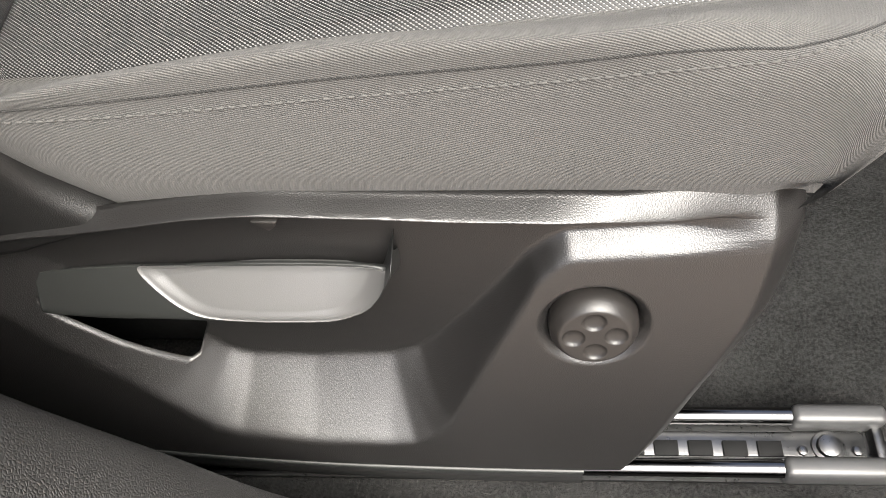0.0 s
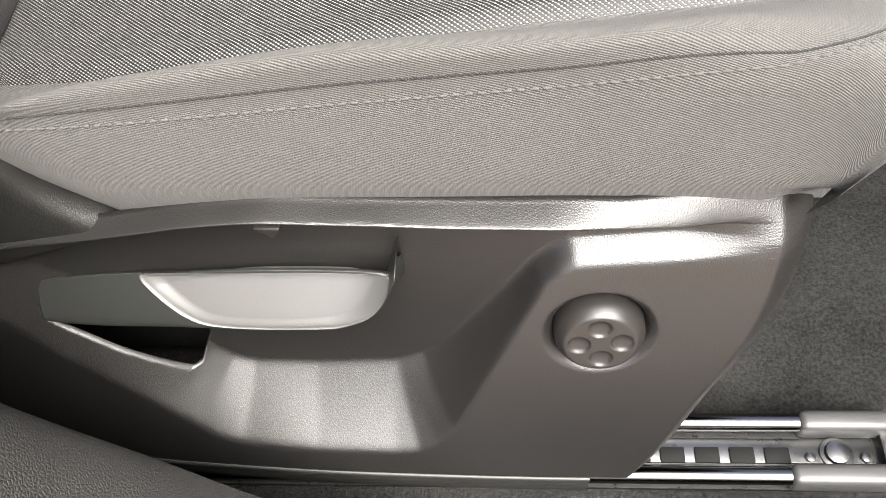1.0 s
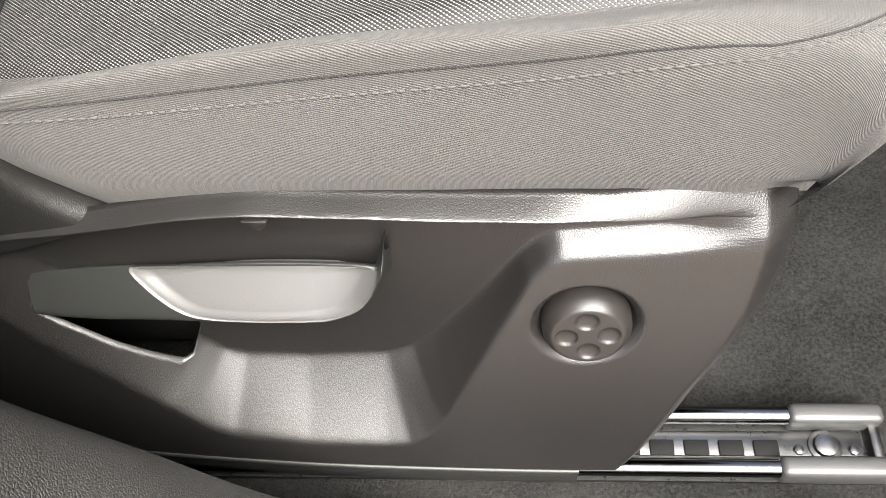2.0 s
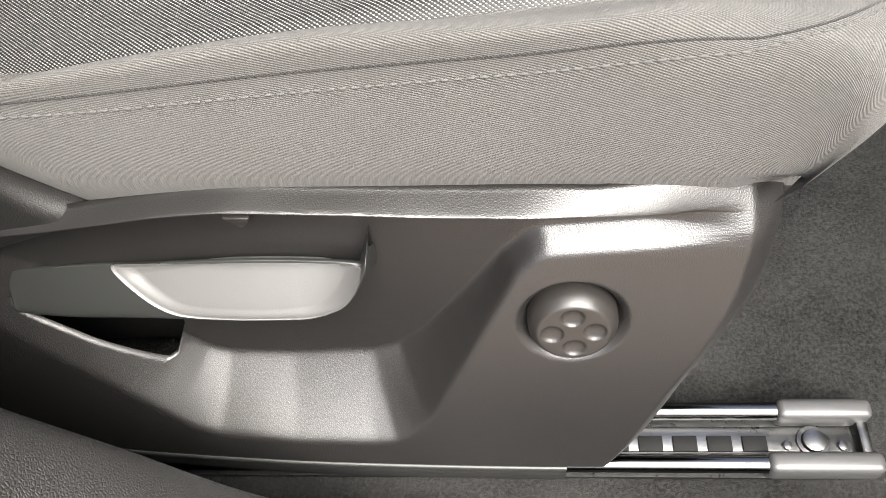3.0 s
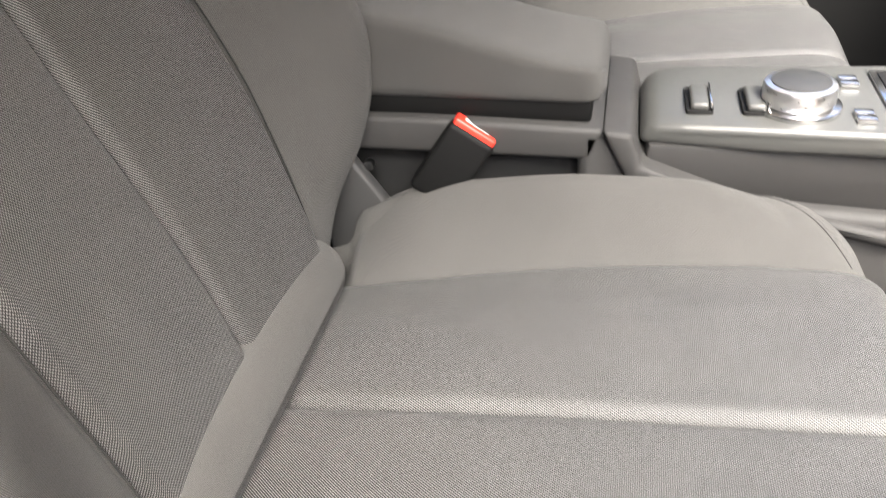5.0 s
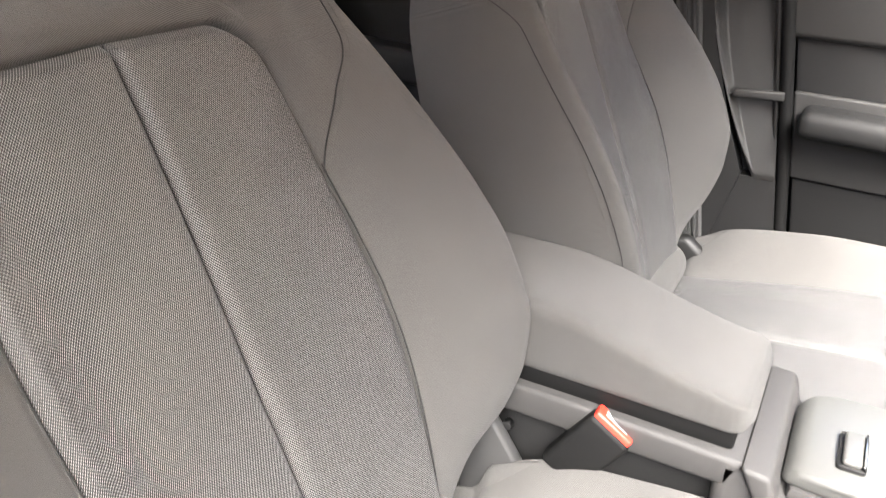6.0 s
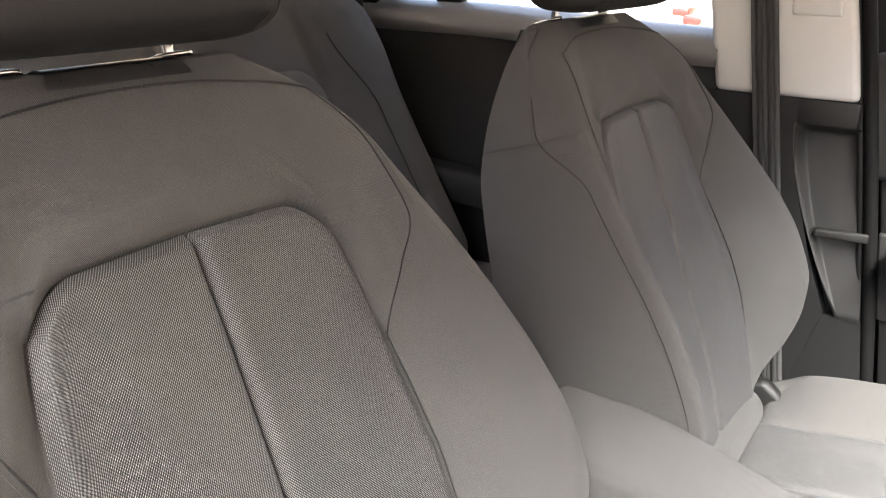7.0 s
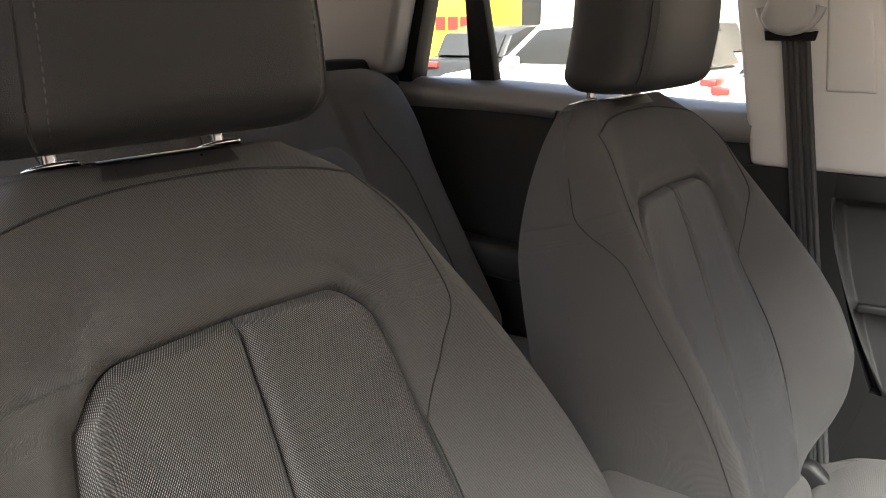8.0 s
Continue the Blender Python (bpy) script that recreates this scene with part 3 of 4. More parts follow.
KNOB = (0.3515, 0.1905)


def signed(poly, x, z):
    """Distance to an outline, below zero inside."""
    best, inside = np.full(x.shape, 9.0), np.zeros(x.shape, bool)
    for (ax, az), (bx, bz) in zip(poly, poly[1:] + poly[:1]):
        ex, ez = bx - ax, bz - az
        t = np.clip(((x - ax) * ex + (z - az) * ez) / (ex * ex + ez * ez), 0, 1)
        best = np.minimum(best, np.hypot(x - ax - t * ex, z - az - t * ez))
        cross = (az > z) != (bz > z)
        if ez:
            inside ^= cross & (x < ax + (z - az) / ez * ex)
    return np.where(inside, -best, best)


def trim_outer(z):
    return -0.272 + 0.3 * (z - 0.19)


SOFTEN = [(0, 0, 0.16)] + [(r * math.cos(k + r * 300), r * math.sin(k + r * 300), 0.07) for r in (0.0016, 0.0034) for k in np.arange(6) * math.pi / 3]


def trim_face(x, z):
    """How far out the face of the trim lies at that place."""
    flat = trim_outer(z) - 0.002
    deep = -0.258 + 0.10 * (z - 0.118)
    total = 0
    for dx, dz, share in SOFTEN:
        a, b = signed(DEEP, x + dx, z + dz), signed(RIM, x + dx, z + dz)
        w = np.where(b > 0, 0, np.where(a < 0, 1, -b / (np.maximum(a, 0) - np.minimum(b, 0) + 1e-9)))
        total = total + share * w
    y = flat + (deep - flat) * total
    # ledge along the top, with an undercut below its crease
    top, crease, crease_y = TRIM_TOP(x), CREASE_LINE_Z(x), CREASE_LINE_Y(x)
    top_y = -0.248 + 0.014 * np.clip((x - 0.36) / 0.09, 0, 1)
    q = z - crease
    rise = np.sqrt(np.clip(1 - np.clip(-q / 0.0036, 0, 1) ** 2, 0, 1))
    ledge = crease_y + (top_y - crease_y) * np.clip(q / np.maximum(top - crease, 1e-4), 0, 1) ** 1.25
    banded = np.where(q > 0, ledge, y + np.minimum(crease_y - y, 0) * rise)
    # towards the front corner the pad runs up to the top in one chamfer
    plain = 0
    for dz in (-0.003, -0.0015, 0, 0.0015, 0.003):
        pad = PAD_Z(x)
        up = np.clip((z + dz - pad) / np.maximum(top - pad, 1e-4), 0, 1)
        lip = trim_outer(pad) - 0.002
        plain = plain + 0.2 * np.where(z + dz > pad, lip + (top_y - lip) * up**1.15, trim_outer(z) - 0.002)
    y = banded + (plain - banded) * smooth((x - 0.385) / 0.055)
    # funnel of the round button
    r = np.hypot(x - KNOB[0], (z - KNOB[1]) / 0.96)
    y = y + 0.0042 * np.clip((0.0312 - r) / 0.0048, 0, 1) + 0.007 * smooth((0.0264 - r) / 0.0014)
    # turned-in front edge
    edge = np.clip(1 - (TRIM_FRONT(z) - x) / 0.0185, 0, 1)
    return y + 0.0175 * (0.6 * edge + 0.4 * edge**2.2) * (1 - np.exp(-edge * 9))


def build_trim(root, side):
    flip = np.array((1.0, -side, 1.0))  # side -1 keeps the trim on the low-y flank
    m, n = 250, 380
    v, u = np.concatenate([np.linspace(0, 0.84, 150), np.linspace(0.84, 1, m - 149)[1:]]), np.linspace(0, 1, n)
    V, U = np.meshgrid(v, u, indexing="ij")
    X = -0.05 + U * (0.45 + 0.05)
    for _ in range(4):
        Z = TRIM_LOW(X) + V * (TRIM_TOP(X) - TRIM_LOW(X))
        X = -0.05 + U * (TRIM_FRONT(Z) + 0.05)
    P = np.stack([X, trim_face(X, Z), Z], -1)
    back_top = P[-1] + np.array((0, 0.012, -0.014))
    lip = P[-1] + np.array((0, 0.003, 0.0012))
    low1, low2 = P[0] + np.array((0, 0.003, -0.004)), P[0] + np.array((0, 0.012, -0.006))
    P = np.concatenate([low2[None], low1[None], P, lip[None], back_top[None]], 0)
    fr = P[:, -1:] + np.array((-0.004, 0.03, 0))
    P = np.concatenate([P, fr], 1) * flip
    trim = sheet("side_trim", P, M_TRIM, root, "black grained plastic seat trim with a handle recess")
    cut = bmesh.new()
    cut.from_mesh(trim.data)
    mids = np.array([f.calc_center_median()[:] for f in cut.faces])
    gone = signed(HOLE, mids[:, 0], mids[:, 2]) < 0
    bmesh.ops.delete(cut, geom=[f for f, g in zip(cut.faces[:], gone) if g], context="FACES")
    rim = [e for e in cut.edges if e.is_boundary and abs(signed(HOLE, *[np.array([(e.verts[0].co[i] + e.verts[1].co[i]) / 2]) for i in (0, 2)])[0]) < 0.004]
    for vert in {v for e in rim for v in e.verts}:
        spots = []
        for (ax, az), (bx, bz) in zip(HOLE, HOLE[1:] + HOLE[:1]):
            t = min(1, max(0, ((vert.co.x - ax) * (bx - ax) + (vert.co.z - az) * (bz - az)) / ((bx - ax) ** 2 + (bz - az) ** 2)))
            qx, qz = ax + t * (bx - ax), az + t * (bz - az)
            spots.append((math.hypot(vert.co.x - qx, vert.co.z - qz), qx, qz))
        vert.co.x, vert.co.z = min(spots)[1:]
        vert.co.y = -side * trim_face(np.array([vert.co.x]), np.array([vert.co.z]))[0]
    inner = bmesh.ops.extrude_edge_only(cut, edges=rim)["geom"]
    for vert in inner:
        if isinstance(vert, bmesh.types.BMVert):
            vert.co.y -= 0.003 * side
    cut.to_mesh(trim.data)
    cut.free()
    # lower skirt that turns in under the trim
    xs = np.linspace(-0.04, 0.352, 60)
    drop = [(0.010, -0.004), (0.001, -0.009), (-0.001, -0.022), (0.001, -0.040), (0.012, -0.056)]
    S = np.stack([np.stack([xs, trim_outer(TRIM_LOW(xs)) + dy, TRIM_LOW(xs) + dz], -1) for dy, dz in drop], 0)
    sheet("lower_skirt", S * flip, M_SKIRT, trim, "smooth black lower skirt")
    ridge = np.stack([xs, trim_outer(TRIM_LOW(xs)) - 0.0015, TRIM_LOW(xs) - 0.004], -1)
    tube("lower_lip", ridge * flip, 0.0022, M_LEVER, trim, "thin satin lip along the lower edge", sides=8)
    # handle
    upper = curve([0.010, 0.047, 0.115, 0.176, 0.222, 0.2465], [0.236, 0.2455, 0.2515, 0.2575, 0.255, 0.2505])
    lower = curve([0.010, 0.024, 0.037, 0.085, 0.14, 0.201, 0.223, 0.236, 0.243, 0.2465], [0.222, 0.208, 0.196, 0.188, 0.1885, 0.189, 0.200, 0.218, 0.238, 0.2495])
    mm, nn = 120, 260
    V, U = np.meshgrid(np.linspace(0, 1, mm), np.linspace(0, 1, nn), indexing="ij")
    X = 0.034 + U * 0.2125
    zt, zb = upper(X), lower(X)
    Z = zb + V * (zt - zb)
    tall = (Z - zb) / np.maximum(zt - zb, 1e-4)
    Y = -0.258 - 0.010 * np.where(tall < 0.5, np.sqrt(np.clip(1 - (2 * tall - 1) ** 4, 0, 1)), 1) + 0.004 * tall - 0.004 * smooth((X - 0.08) / 0.1)
    scoop = [(0.096, 0.2490), (0.106, 0.2510), (0.135, 0.2530), (0.176, 0.2555), (0.222, 0.253), (0.2435, 0.2495), (0.2395, 0.234), (0.232, 0.2155), (0.221, 0.2015), (0.201, 0.1945), (0.165, 0.194), (0.134, 0.1965), (0.119, 0.207), (0.106, 0.226)]
    for _ in range(3):  # rounds the corners
        scoop = [((1 - q) * a[0] + q * b[0], (1 - q) * a[1] + q * b[1]) for a, b in zip(scoop, scoop[1:] + scoop[:1]) for q in (0.25, 0.75)]
    sd = -signed(scoop, X, Z)
    gx_, gz_ = (signed(scoop, X - 1e-4, Z) - signed(scoop, X + 1e-4, Z)) / 2e-4, (signed(scoop, X, Z - 1e-4) - signed(scoop, X, Z + 1e-4)) / 2e-4
    snap = np.where(np.abs(sd) < 0.00045, sd, 0) / np.maximum(gx_**2 + gz_**2, 0.3)
    X, Z = X - snap * gx_, Z - snap * gz_
    sd = -signed(scoop, X, Z)
    low_edge, high_edge = 0.1945, upper(X) - 0.002
    a = np.clip((Z - low_edge) / (high_edge - low_edge), 0, 1)
    dish = np.where(a < 0.74, (a / 0.74) ** 0.9, np.sqrt(np.clip(1 - ((a - 0.74) / 0.26) ** 2, 0, 1)))
    ends = smooth(np.clip(sd, 0, 1) / 0.010) * (0.35 + 0.65 * smooth((X - 0.102) / 0.07)) * (0.45 + 0.55 * smooth((0.2445 - X) / 0.03))
    Y = Y - 0.003 + 0.0105 * dish * ends + 0.0010 * smooth(np.clip(sd, 0, 1) / 0.0012) + 0.015 * tall
    Z = Z - 0.0235 * tall
    H = np.stack([X, Y, Z], -1)
    ring = lambda dy: np.array((0, dy, 0))
    H = np.concatenate([(H[0] + ring(0.020))[None], H, (H[-1] + np.array((0, 0.004, -0.004)))[None]], 0)
    H = np.concatenate([H[:, :1] + ring(0.015), H, H[:, -1:] + ring(0.015)], 1)
    inside = np.pad(sd, 1, constant_values=-1.0)
    cell = np.minimum(np.minimum(inside[:-1, :-1], inside[1:, :-1]), np.minimum(inside[:-1, 1:], inside[1:, 1:])) > -0.0002
    lever = sheet("height_handle", H * flip, M_LEVER, trim, "satin grey height handle", keep=~cell)
    sheet("grip_inlay", H * flip, M_GRIP, lever, "pale satin dished grip", keep=cell)
    # added wedge whose brown tone stands in for a glint below the ledge
    part("clip_tab", prism([(0.1790, 0.2752), (0.1930, 0.2748), (0.1905, 0.2700), (0.1870, 0.2665)], *sorted((side * 0.2575, side * 0.2500)), "y", 0.001), M_KNOB, trim, "small brown clip tab under the ledge")
    # round four-way button
    tilt = math.atan(0.3)
    face_n = np.array((0, -math.cos(tilt), math.sin(tilt)))
    face_u = np.array((0, math.sin(tilt), math.cos(tilt)))
    centre = np.array((KNOB[0], trim_outer(KNOB[1]) - 0.002, KNOB[1]))
    rs = np.concatenate([np.linspace(0, 0.0188, 40), [0.0195, 0.0202, 0.0210, 0.0220, 0.0234, 0.0244, 0.0248, 0.0249]])
    hs = np.concatenate([np.full(40, 0.0075), [0.0074, 0.0070, 0.0062, 0.0050, 0.0030, 0.0008, -0.003, -0.008]])
    th = np.linspace(0, 2 * math.pi, 96, endpoint=False)
    R, TH = np.meshgrid(rs, th, indexing="ij")
    A, B = R * np.cos(TH), R * np.sin(TH)
    Hh = np.repeat(hs[:, None], 96, 1)
    for k in range(4):
        ca, cb = 0.0115 * math.cos(k * math.pi / 2 + 0.06), 0.0115 * math.sin(k * math.pi / 2 + 0.06)
        q = np.hypot(A - ca, B - cb) / 0.0062
        Hh = Hh - 0.0024 * np.sqrt(np.clip(1 - q**2, 0, 1))
    Kp = centre + A[..., None] * np.array((1.0, 0, 0)) + B[..., None] * face_u + Hh[..., None] * face_n
    sheet("lumbar_button", Kp * flip, M_KNOB, trim, "round four-way button with dimples", wrap=True)
    return trim


def build_rail(root, y0):
    """A seat rail: two chrome runners, toned dark for shade, in plastic end covers over a slotted steel channel."""
    rail = part("seat_rail", prism([(-0.30, 0.010), (0.560, 0.010), (0.560, 0.014), (-0.30, 0.014)], y0 - 0.026, y0 + 0.024, "y"), M_STEEL, root, "galvanised steel seat rail channel")
    for dy in (-0.020, 0.018):
        part("runner", rod((-0.25, y0 + dy, 0.026), (0.502 - (0.012 if dy < 0 else 0), y0 + dy, 0.026), 0.0064, 20), M_RUNNER, rail, "polished dark steel runner bar")
        x0 = 0.502 - (0.012 if dy < 0 else 0)
        part("end_cover", box(x0, 0.566, y0 + dy - 0.0075, y0 + dy + 0.0075, 0.012, 0.0345, 0.005, 3), M_COVER, rail, "grey plastic rail end cover")
    part("inner_plate", box(-0.2, 0.552, y0 - 0.009, y0 + 0.009, 0.014, 0.019, 0.001), M_STEEL, rail)
    for k in range(5):
        x = 0.486 - k * 0.024
        part("slot", box(x - 0.0085, x + 0.0085, y0 - 0.0095, y0 + 0.002, 0.0186, 0.0206, 0.0008), M_BLACK, rail, "dark locking slot")
    part("bolt", rod((0.526, y0 - 0.002, 0.018), (0.526, y0 - 0.002, 0.0245), 0.0085, 12, bevel=0.001), M_STEEL, rail, "twelve-point steel bolt")
    part("bolt_washer", rod((0.526, y0 - 0.002, 0.018), (0.526, y0 - 0.002, 0.0205), 0.0115, 24, bevel=0.0006), M_STEEL, rail)
    for x in (0.508, 0.545):
        part("rivet", rod((x, y0 - 0.005, 0.018), (x, y0 - 0.005, 0.0215), 0.0035, 10, bevel=0.0008), M_STEEL, rail)
    part("end_stop", box(0.556, 0.564, y0 - 0.024, y0 + 0.022, 0.010, 0.024, 0.002), M_STEEL, rail)
    return rail


def build_cover(root, side):
    outline = [(-0.12, 0.22), (0.03, 0.235), (0.107, 0.264), (0.088, 0.282), (0.077, 0.300), (0.071, 0.330), (0.062, 0.348), (0.044, 0.356), (0.0, 0.357), (-0.12, 0.355)]
    if side > 0:
        outline = [(-0.06, 0.24), (0.03, 0.24), (0.042, 0.312), (0.006, 0.340), (-0.02, 0.334), (-0.05, 0.30)]
    lo, hi = sorted((side * 0.222, side * 0.2535))
    part("recliner_cover", prism(outline, lo, hi, "y", 0.012, 4), M_HINGE, root, "smooth dark plastic recliner cover")


def build_seat(root, side):
    build_cover(root, side)
    build_cushion(root)
    build_backrest(root)
    build_headrest(root)
    build_trim(root, side)
    part("seat_pan", prism([(-0.10, 0.06), (0.33, 0.06), (0.43, 0.16), (0.44, 0.23), (-0.06, 0.24)], -0.222, 0.222, "y", 0.012), M_BLACK, root, "black seat pan under the cushion")
    part("cushion_core", prism([(0.0, 0.235), (0.47, 0.243), (0.484, 0.27), (0.484, 0.305), (0.0, 0.265)], -0.216, 0.216, "y", 0.006), M_BLACK, root, "black underside of the cushion")
    for s in (-1, 1):
        build_rail(root, s * 0.281)
    return root


near_seat = build_seat(empty("front_seat", "grey cloth front seat with woven inserts and headrest", "car seat", "front seats"), -1)
far_seat = build_seat(empty("front_seat", "grey cloth front seat beside the centre armrest", "car seat", "front seats"), 1)
far_seat.location = (0.066, 0.706, 0)


# ---- cabin ----
CY = 0.353  # the car's middle line


def wall(name, bm, material, label, category="car body", parent=None):
    return part(name, bm, material, parent, label, category, "structure")


# carpet with a low swelling towards the tunnel and the footwell
gx, gy = np.linspace(-1.5, 1.35, 190), np.linspace(-0.47, 1.19, 110)
GX, GY = np.meshgrid(gx, gy, indexing="ij")
GZ = 0.016 * np.exp(-(((GY - CY) / 0.22) ** 2)) + 0.014 * smooth((GX - 0.50 + 0.25 * (GY + 0.16)) / 0.03) * (np.abs(GY - CY) > 0.2)
GZ += 0.0016 * np.sin(GX * 31 + 2 * np.sin(GY * 17)) * np.cos(GY * 27) + 0.11 * smooth((GX - 0.95) / 0.4)
sheet("floor", np.stack([GX, GY, GZ], -1), M_CARPET, None, "dark grey carpeted car floor", "floor", "structure")
wall("underbody", box(-1.7, 1.4, -0.50, 1.22, -0.16, -0.02), M_BLACK, "black underbody below the carpet")

# sill and foot of the near door post
sill_x = np.linspace(-1.0, 1.3, 90)
prof = [(-0.425, -0.02), (-0.428, 0.035), (-0.434, 0.062), (-0.450, 0.074), (-0.478, 0.072), (-0.495, 0.055), (-0.505, 0.0), (-0.505, -0.16)]
sheet("sill", np.stack([np.stack([sill_x, 0 * sill_x + y, 0 * sill_x + z], -1) for y, z in prof], 0), M_GRAIN, None, "grained plastic door sill", "door sill", "structure")
post_z = np.linspace(0.0, 0.95, 60)
front = curve([0.0, 0.08, 0.15, 0.22, 0.29, 0.40, 0.60, 0.95], [0.336, 0.252, 0.194, 0.160, 0.124, 0.090, 0.070, 0.050])(post_z)
ring = []
for a in np.linspace(0, 1, 30):
    ang = math.pi * a
    ring.append(np.stack([front - 0.045 + 0.045 * np.sin(ang) ** 0.7, -0.428 + 0.076 * np.cos(ang) + 0 * post_z, post_z], -1))
ring = [np.stack([front - 0.30, -0.362 + 0 * post_z, post_z], -1)] + ring + [np.stack([front - 0.30, -0.504 + 0 * post_z, post_z], -1)]
sheet("pillar_near", np.stack(ring, 0), M_GRAIN, None, "grained grey plastic foot of a door post", "pillar", "structure")

# roof, upper posts and closed sides
wall("roof", prism([(-1.75, 1.17), (-1.5, 1.28), (-0.4, 1.315), (0.50, 1.28), (0.56, 1.29), (-0.4, 1.35), (-1.5, 1.315), (-1.8, 1.19)], -0.36, 1.08, "y"), M_LINER, "pale cloth headliner under the roof", "ceiling")
wall("roof_rail_near", prism([(-0.36, 1.28), (-0.36, 1.35), (-0.44, 1.30), (-0.45, 1.24), (-0.42, 1.24)], -1.7, 0.54, "x"), M_PALE, "pale roof rail over the open door", "roof rail")
wall("roof_rail_far", prism([(1.08, 1.28), (1.08, 1.35), (1.16, 1.30), (1.17, 1.245), (1.14, 1.245)], -1.7, 0.54, "x"), M_PALE, "pale roof rail over the far doors", "roof rail")
for y0, y1 in ((-0.47, -0.40), (1.12, 1.19)):
    wall("windscreen_post", prism([(0.44, 1.26), (0.54, 1.27), (1.32, 0.72), (1.22, 0.70)], y0, y1, "y"), M_PALE, "pale windscreen post", "pillar")
wall("dashboard", prism([(0.86, 0.45), (0.80, 0.56), (0.86, 0.66), (1.00, 0.71), (1.40, 0.72), (1.40, 0.02), (1.16, 0.03), (1.02, 0.36)], -0.42, 1.16, "y", 0.02), M_DARK, "black soft dashboard", "dashboard")
wall("door_rear_near", prism([(-1.15, 0.02), (-0.14, 0.02), (-0.22, 0.93), (-1.15, 0.93)], -0.50, -0.42, "y", 0.01), M_DARK, "dark rear door trim", "car door")
wall("pillar_upper_near", prism([(-0.18, 0.93), (0.0, 0.93), (-0.07, 1.27), (-0.25, 1.27)], -0.48, -0.40, "y", 0.008), M_PALE, "pale upper door post", "pillar")
wall("tail_wall", prism([(-1.72, -0.02), (-1.66, -0.02), (-1.62, 0.82), (-1.70, 0.82)], -0.46, 1.18, "y"), M_DARK, "dark tailgate trim", "tailgate")
for y0, y1 in ((-0.50, -0.34), (1.06, 1.22)):
    wall("tail_side", prism([(-1.70, -0.02), (-1.12, -0.02), (-1.12, 0.92), (-1.66, 0.92)], y0, y1, "y"), M_DARK, "dark load space side trim", "trim")

# centre tunnel and console
console = empty("centre_console", "grey plastic centre console with controls and covered sides", "console")
part("body", prism([(0.24, 0.0), (1.05, 0.0), (1.05, 0.30), (0.62, 0.335), (0.42, 0.346), (0.32, 0.372), (0.290, 0.384), (0.262, 0.424), (0.24, 0.424)], 0.272, 0.450, "y", 0.010, 3), M_CONSOLE, console, "grey grained tunnel sides")
part("tunnel_side", prism([(-0.32, 0.0), (0.25, 0.0), (0.25, 0.40), (-0.32, 0.40)], 0.302, 0.420, "y", 0.006), M_DARK, console, "black tunnel side between the seats")
part("top_rail", prism([(-0.32, 0.396), (0.255, 0.390), (0.268, 0.424), (0.10, 0.430), (-0.20, 0.432), (-0.32, 0.42)], 0.272, 0.450, "y", 0.006, 3), M_CONSOLE, console, "grey grained rail along the tunnel")
shoulder = prism([(0.262, 0.428), (0.292, 0.425), (0.302, 0.39), (0.40, 0.353), (0.55, 0.325), (0.55, 0.31), (0.29, 0.37)], 0.262, 0.460, "y", 0.006, 3)
part("surround", shoulder, M_CONSOLE, console, "grey band round the control island")
part("island_side", prism([(0.305, 0.36), (0.307, 0.402), (0.62, 0.404), (0.90, 0.43), (0.90, 0.31), (0.42, 0.345)], 0.289, 0.433, "y", 0.006, 2), M_CONSOLE, console, "dark side of the control island")
island = prism([(0.298, 0.400), (0.301, 0.413), (0.312, 0.4220), (0.340, 0.4256), (0.62, 0.4256), (0.90, 0.452), (0.90, 0.424), (0.62, 0.401), (0.42, 0.399)], 0.283, 0.439, "y", 0.009, 4)
for vert in island.verts:
    nose = max(0.0, (0.335 - vert.co.x) / 0.037)
    vert.co.y = CY + (vert.co.y - CY) * (0.94 + 0.55 * max(0.0, vert.co.x - 0.30) - 0.16 * nose**2)
part("control_island", island, M_DECK, console, "pale grey island with rounded edges")
for x in (0.355, 0.408):
    part("switch_well", box(x - 0.013, x + 0.013, 0.310, 0.368, 0.4255, 0.4285, 0.004), M_DARK, console, "dark rounded switch well")
    part("rocker", box(x - 0.009, x + 0.009, 0.314, 0.364, 0.4270, 0.4355, 0.0035, 3), M_DECK, console, "satin rocker switch")
    part("rocker_edge", box(x + 0.0095, x + 0.0115, 0.314, 0.364, 0.4270, 0.4365, 0.0008), M_CHROME, console, "bright switch edge")
dial_at = (0.447, 0.335)
part("dial_seat", rod((*dial_at, 0.4250), (*dial_at, 0.4310), 0.041, 40, bevel=0.0015), M_CHROME, console, "chrome dial seat")
part("dial", rod((*dial_at, 0.4310), (*dial_at, 0.4520), 0.034, 48, bevel=0.004), M_SATIN, console, "chrome rotary control")
part("dial_cap", rod((*dial_at, 0.4515), (*dial_at, 0.4535), 0.0275, 48, bevel=0.0008), M_COVER, console, "grey dial cap")
for k, y in enumerate((0.305, 0.318, 0.386, 0.399)):
    part("key", box(0.495, 0.513, y - 0.005, y + 0.005, 0.4260, 0.4310, 0.0015), M_CHROME, console, "bright menu key")
gate = part("selector_plate", box(0.528, 0.70, 0.302, 0.420, 0.4255, 0.4295, 0.0016), M_CHROME, console, "chrome selector surround")
part("selector_floor", box(0.535, 0.693, 0.310, 0.412, 0.4280, 0.4310, 0.001), M_DARK, console, "dark selector floor")

